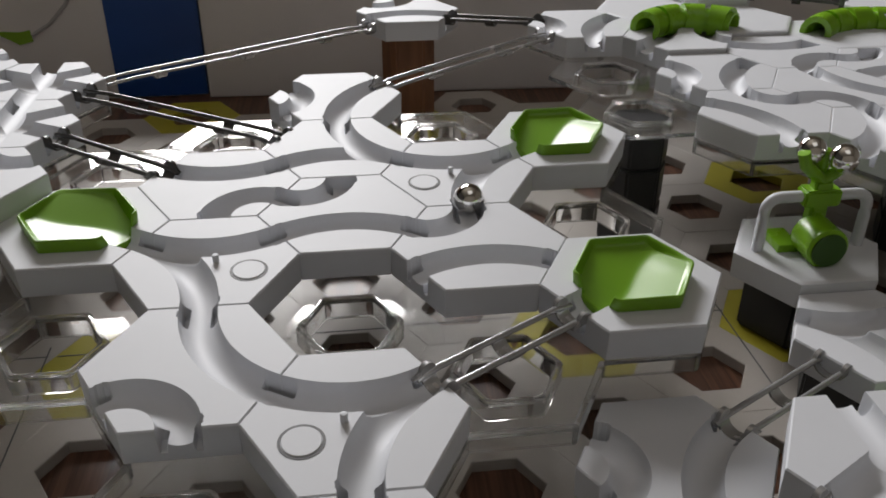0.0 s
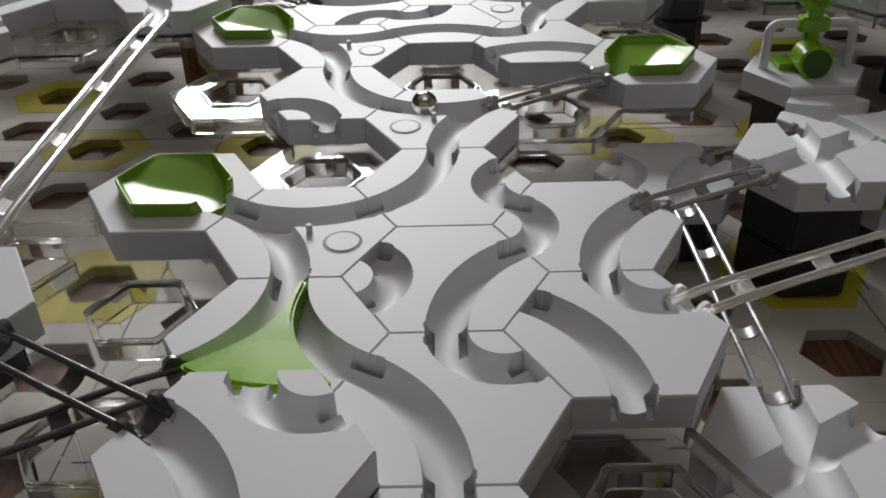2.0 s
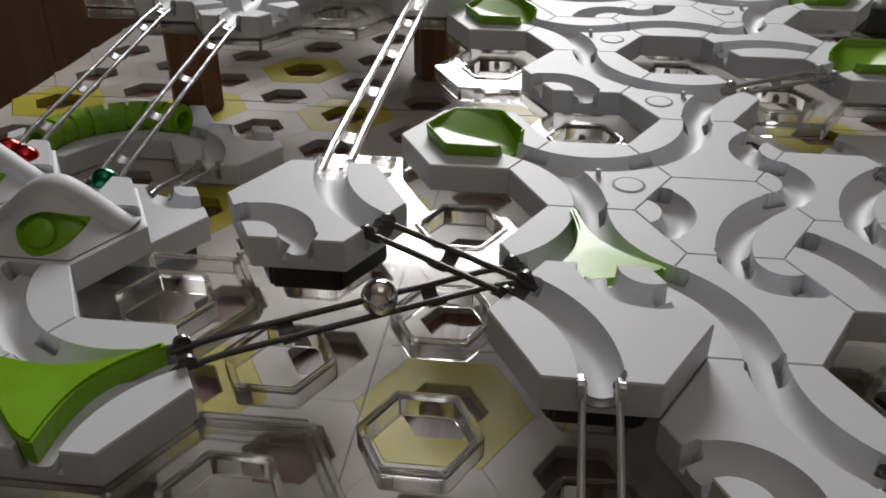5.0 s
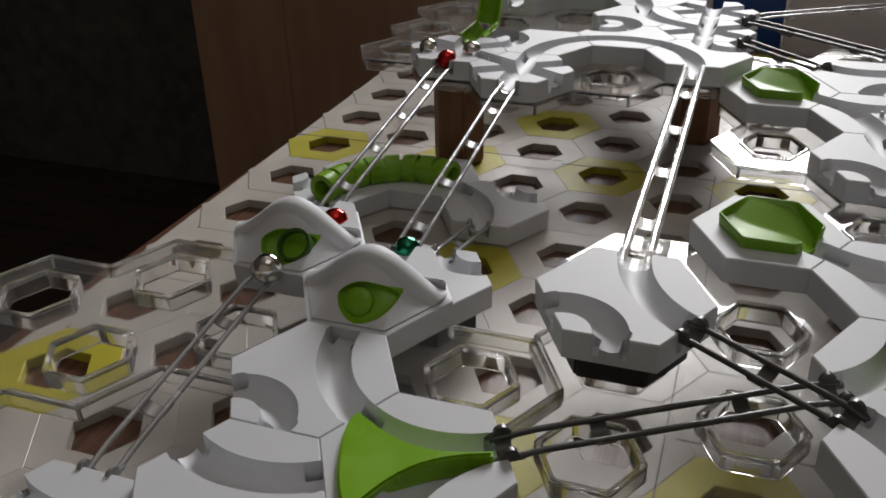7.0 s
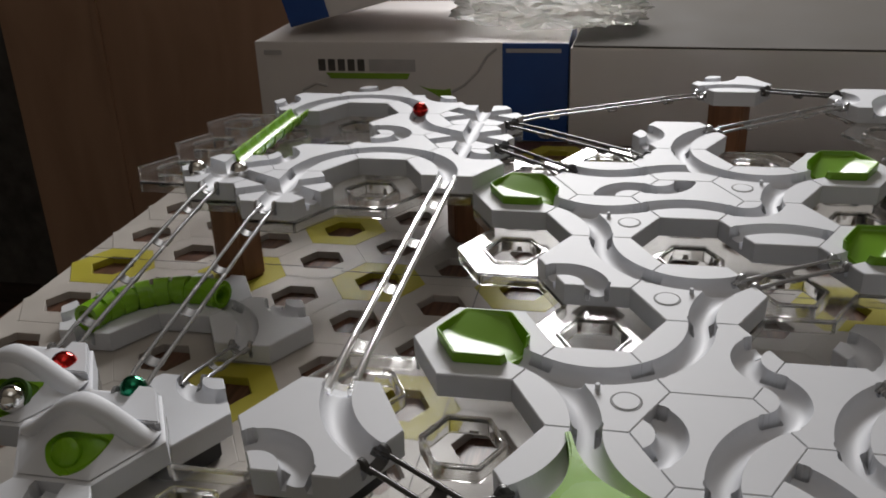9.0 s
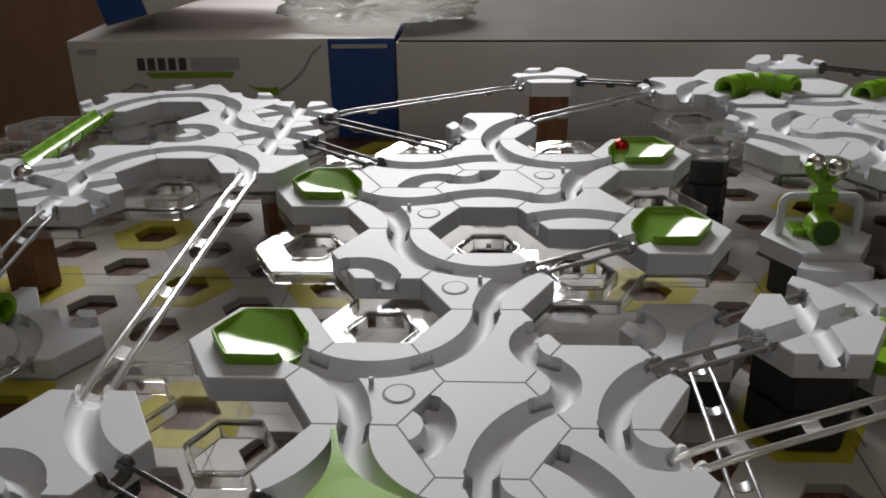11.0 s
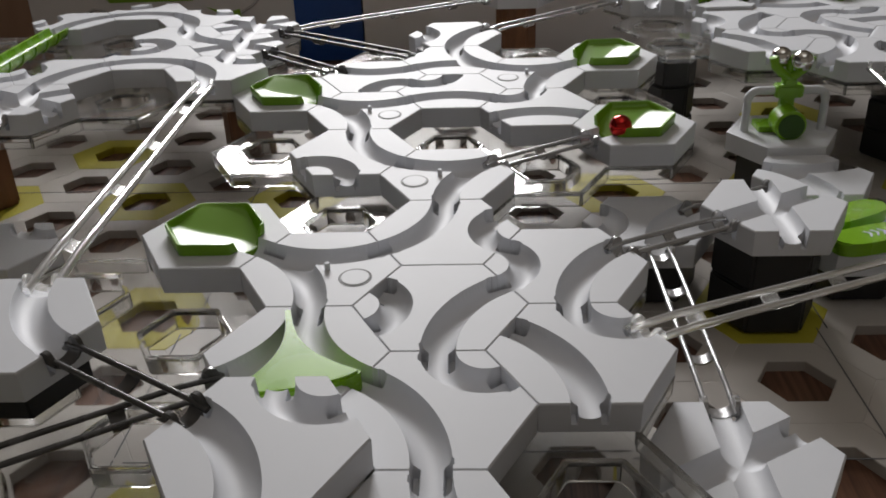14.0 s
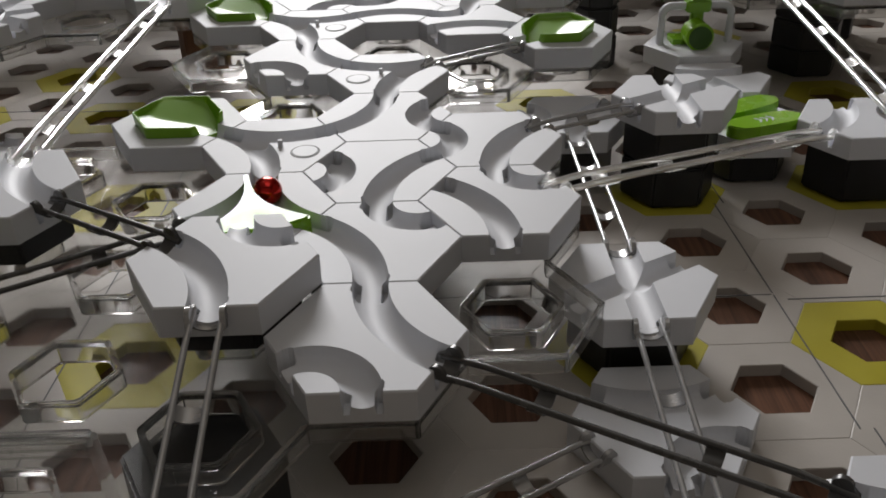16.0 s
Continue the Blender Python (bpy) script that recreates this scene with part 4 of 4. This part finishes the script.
# ---------- green arrow tile ----------
def arrow_tile(q, r, z):
    ob = thing("arrow_tile", "white tile with two flat green paddles marked with pale chevrons", "track tile", place(q, r, z, 0))
    part("base", PLAIN[0][1], None, ob)
    for k, (x, y, a) in enumerate(((0.003, -0.021, 19), (0.0, 0.004, 28))):
        bm = bmesh.new()
        add_prism(bm, [(0.0235 * abs(math.cos(t)) ** 0.6 * (1 if math.cos(t) > 0 else -1), 0.0085 * abs(math.sin(t)) ** 0.75 * (1 if math.sin(t) > 0 else -1)) for t in np.linspace(0, 2 * math.pi, 41)[:-1]], 0, 0.007)
        bmesh.ops.bevel(bm, geom=[e for e in bm.edges if all(v.co.z > 0.006 for v in e.verts)], offset=0.0008, segments=2, affect="EDGES")
        p = part("paddle", bm, GREENMATT, ob, "flat bright green paddle", pose(x, y, 0.0003, 0, 0, a), 35)
        if k == 0:
            for d in (-0.004, 0.0, 0.004):
                bm = bmesh.new()
                add_prism(bm, [(d, 0.0), (d - 0.002, 0.003), (d - 0.0008, 0.003), (d + 0.0014, 0.0), (d - 0.0008, -0.003), (d - 0.002, -0.003)], 0.0069, 0.0072)
                part("chevron", bm, WHITE, p)
    return ob


arrow_tile(4, 0, 0.0311)
pillar(4, 0, 0.0005, 0.0311 - THICK - 0.0003, BLACK, black)
curve_tile(5, -1, 150, 0.0415, "on black stackers")
pillar(5, -1, 0.0005, 0.0415 - THICK - 0.0003, BLACK, black)


# ---------- boxes at the back ----------


carton = thing("game_carton", "white printed game carton with a blue end panel and green print", "box", pose(-0.434, 0.595, -0.0052, 0, 0, 0.8))
part("body", box_bm(0, 0.3355, 0, 0.28, 0, 0.1045, 0.002), BOXWHITE, carton)
part("blue_panel", box_bm(0.268, 0.3357, -0.0012, 0.2, 0.001, 0.104, 0.0008), BOXBLUE, carton, "deep blue printed end panel")
part("maker_mark", box_bm(0.272, 0.328, -0.0018, -0.0010, 0.0945, 0.0985), PALEINK, carton, "pale bar of small print")
part("age_mark", box_bm(0.010, 0.030, -0.0010, 0.0002, 0.0905, 0.0955), PALEINK, carton, "small pale print")
bm = bmesh.new()
add_prism(bm, [(0.083, 0.0655), (0.078, 0.0715), (0.170, 0.0715), (0.167, 0.0655)], 0.0, 0.0009)
for v in bm.verts:
    v.co = Vector((v.co.x, -v.co.z, v.co.y))
bmesh.ops.recalc_face_normals(bm, faces=bm.faces[:])
part("green_stripe", bm, BOXGREEN, carton, "green printed stripe")
for k in range(5):
    part("title_bar", box_bm(0.070 + 0.0108 * k, 0.0778 + 0.0108 * k, -0.0010, 0.0002, 0.0735, 0.0862, 0.0008), INK, carton, "dark bar of a printed title")
part("title_bar", box_bm(0.126, 0.176, -0.0010, 0.0002, 0.0735, 0.0862), PALEINK, carton, "pale bar of a printed title")
bm = bmesh.new()
add_prism(bm, [(0.180, 0.0585), (0.190, 0.0555), (0.206, 0.0545), (0.213, 0.0560), (0.214, 0.0475), (0.204, 0.0450), (0.196, 0.0500)], 0.0, 0.0009)
for v in bm.verts:
    v.co = Vector((v.co.x, -v.co.z, v.co.y))
bmesh.ops.recalc_face_normals(bm, faces=bm.faces[:])
part("green_leaf", bm, BOXGREEN, carton, "small green printed shape")
bm = bmesh.new()
add_tube(bm, [(0.214, -0.0002, 0.052), (0.228, -0.0002, 0.060), (0.242, -0.0002, 0.074), (0.252, -0.0002, 0.090), (0.262, -0.0002, 0.098)], 0.0016, 6)
part("grey_curve", bm, PALEINK, carton, "pale printed curve")
bm = bmesh.new()
add_tube(bm, [(0.050, -0.0002, 0.052), (0.066, -0.0002, 0.060), (0.078, -0.0002, 0.057)], 0.0016, 6)
part("grey_curve", bm, PALEINK, carton, "pale printed curve")
carton2 = thing("plain_carton", "large plain pale grey carton standing at the back", "box", pose(-0.0965, 0.593, -0.0052, 0, 0, -2.0))
part("body", box_bm(0, 0.64, 0, 0.46, 0, 0.1010, 0.002), BOXWHITE, carton2)
# Thin sheet over the whole top, darker than the body.
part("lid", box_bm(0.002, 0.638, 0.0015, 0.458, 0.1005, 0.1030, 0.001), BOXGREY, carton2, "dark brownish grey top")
carton3 = thing("tilted_carton", "white and blue carton lying tilted on another carton", "box", pose(-0.403, 0.630, 0.1070, 2, -14, 4))
part("body", box_bm(0, 0.20, 0, 0.2, 0, 0.06, 0.002), BOXWHITE, carton3)
part("blue_corner", box_bm(-0.0005, 0.045, -0.0012, 0.05, 0.001, 0.059, 0.0008), BOXBLUE, carton3, "blue printed corner")
bag = bmesh.new()
bmesh.ops.create_icosphere(bag, subdivisions=5, radius=1)
for v in bag.verts:
    n = noise.noise(v.co * 3) * 0.25 + abs(noise.noise(v.co * 7)) * 0.2
    v.co = Vector((v.co.x * 0.10 * (1 + n), v.co.y * 0.07 * (1 + n), max(-0.018, v.co.z * 0.028 * (1 + 2 * n))))
thing("plastic_bag", "crumpled transparent plastic bag lying on the cartons", "bag", pose(-0.130, 0.715, 0.119), me=finish(bag, "plastic_bag", FOIL, 30))

# wooden panel behind the table
panel = thing("wooden_cabinet", "brown wooden cabinet standing behind the table", "cabinet", pose(-0.62, 1.12, -0.75))
part("side", box_bm(-0.52, 0.30, 0.0, 0.4, 0.0, 1.25, 0.003), DARKWOOD, panel)
part("edge_strip", box_bm(-0.335, -0.322, -0.006, -0.0005, 0.0, 1.25, 0.001), DARKWOOD, panel)
base_boards()


# ---------- motion ----------
def roll_rows(points):
    rows = []
    turn = 0.0
    last = None
    for t, x, y, z in points:
        if last:
            turn += min(80, math.degrees(math.hypot(x - last[0], y - last[1]) / 0.00635))
        rows.append((t, SLOPE @ pose(x, y, z, 0, turn % 360, 0)))
        last = (x, y)
    return rows


def motions():
    silver = [(0.0, 0.053, 0.245, 0.063), (0.2, 0.030, 0.239, 0.063), (0.5, -0.020, 0.235, 0.063), (0.8, -0.064, 0.226, 0.063), (1, -0.0900, 0.2330, 0.0662), (1.2, -0.0960, 0.2420, 0.0690),
              (1.5, -0.066, 0.223, 0.063), (1.7, -0.051, 0.182, 0.063), (2.0, -0.008, 0.133, 0.063), (2.2, 0.038, 0.147, 0.065), (2.5, 0.0850, 0.1700, 0.0651), (2.8, 0.0820, 0.1610, 0.0630),
              (3.0, 0.063, 0.149, 0.066), (3.2, 0.031, 0.144, 0.065), (3.5, 0.001, 0.102, 0.063), (3.7, -0.015, 0.052, 0.063), (3.9, -0.066, 0.039, 0.063), (4.0, -0.0850, 0.0580, 0.0625), (4.1, -0.1000, 0.0610, 0.0688),
              (4.3, -0.0710, 0.0540, 0.0601), (4.5, -0.053, 0.021, 0.063), (4.7, -0.067, -0.025, 0.063), (5.0, -0.124, -0.074, 0.066), (5.2, -0.165, -0.095, 0.065), (5.5, -0.208, -0.118, 0.062),
              (5.9, -0.255, -0.140, 0.061), (6.4, -0.312, -0.150, 0.058), (6.8, -0.312, -0.075, 0.063), (7.2, -0.303, -0.0204, 0.0675), (16.0, -0.303, -0.0204, 0.0675)]
    walk(silver_ball, roll_rows(silver))
    red = [(0.0, -0.312, 0.0225, 0.0625), (6.4, -0.312, 0.0225, 0.0625), (6.6, -0.312, 0.080, 0.068), (6.9, -0.312, 0.190, 0.073), (7.1, -0.310, 0.232, 0.0735), (7.3, -0.309, 0.246, 0.0735), (7.6, -0.310, 0.266, 0.0735), (7.8, -0.3115, 0.297, 0.0722),
           (8.0, -0.3117, 0.336, 0.0694), (8.2, -0.3117, 0.380, 0.0660), (8.4, -0.308, 0.414, 0.0641), (8.5, -0.297, 0.4285, 0.0634), (8.6, -0.277, 0.4365, 0.0629), (8.8, -0.2310, 0.4290, 0.0633), (9.0, -0.2090, 0.4000, 0.0649), (9.2, -0.2060, 0.3770, 0.0661),
           (9.4, -0.1930, 0.3570, 0.0671), (9.6, -0.1680, 0.3410, 0.0680), (9.8, -0.1420, 0.3240, 0.0685), (10.0, -0.120, 0.3115, 0.0667), (10.2, -0.0905, 0.2900, 0.0650), (10.45, -0.052, 0.279, 0.063), (10.65, 0.0, 0.291, 0.063), (10.85, 0.052, 0.280, 0.063), (11.05, 0.0990, 0.3230, 0.0630), (11.3, 0.060, 0.262, 0.063),
           (11.5, 0.030, 0.239, 0.063), (11.8, -0.020, 0.235, 0.063), (12.1, -0.064, 0.226, 0.064), (12.3, -0.0900, 0.2360, 0.0669), (12.5, -0.0950, 0.2360, 0.0674), (12.8, -0.066, 0.224, 0.063), (13.0, -0.052, 0.191, 0.063),
           (13.2, -0.036, 0.142, 0.063), (13.5, 0.034, 0.141, 0.065), (13.6, 0.050, 0.148, 0.066), (13.9, 0.0890, 0.1660, 0.0660), (14, 0.0940, 0.1660, 0.0673), (14.2, 0.0760, 0.1640, 0.0630), (14.5, 0.037, 0.144, 0.064),
           (14.8, 0.003, 0.103, 0.063), (15.0, -0.008, 0.062, 0.063), (15.3, -0.0740, 0.0460, 0.0630), (15.5, -0.0980, 0.0590, 0.0683), (15.8, -0.054, 0.026, 0.063), (16.0, -0.048, -0.017, 0.063)]
    walk(red_ball, roll_rows(red))
    upright = (0, 0, 60, 85, 92, 95)
    flat = (0, 0, 0, 0, 0, 0)
    for piece, rows in zip(RAMP, ramp_rows(((0.0, upright), (7.42, upright), (7.52, (0, 0, 36, 84, 94, 97)), (7.61, (0, 0, 0, 10, 64, 86)), (7.66, (0, 0, 0, 0, 14, 40)), (7.71, flat), (16.0, flat)))):
        walk(piece, rows)
    walk(FLAPS[0], [(t, pose(0, -0.004, 0.0006, 0, 0, a)) for t, a in ((0, -11), (4.55, -11), (4.85, 14), (15.95, 14), (16, 14))])
    walk(FLAPS[1], [(t, pose(0, -0.004, 0.0006, 0, 0, a)) for t, a in ((0, 10), (5.2, 10), (5.5, -10), (16, -10))])


motions()
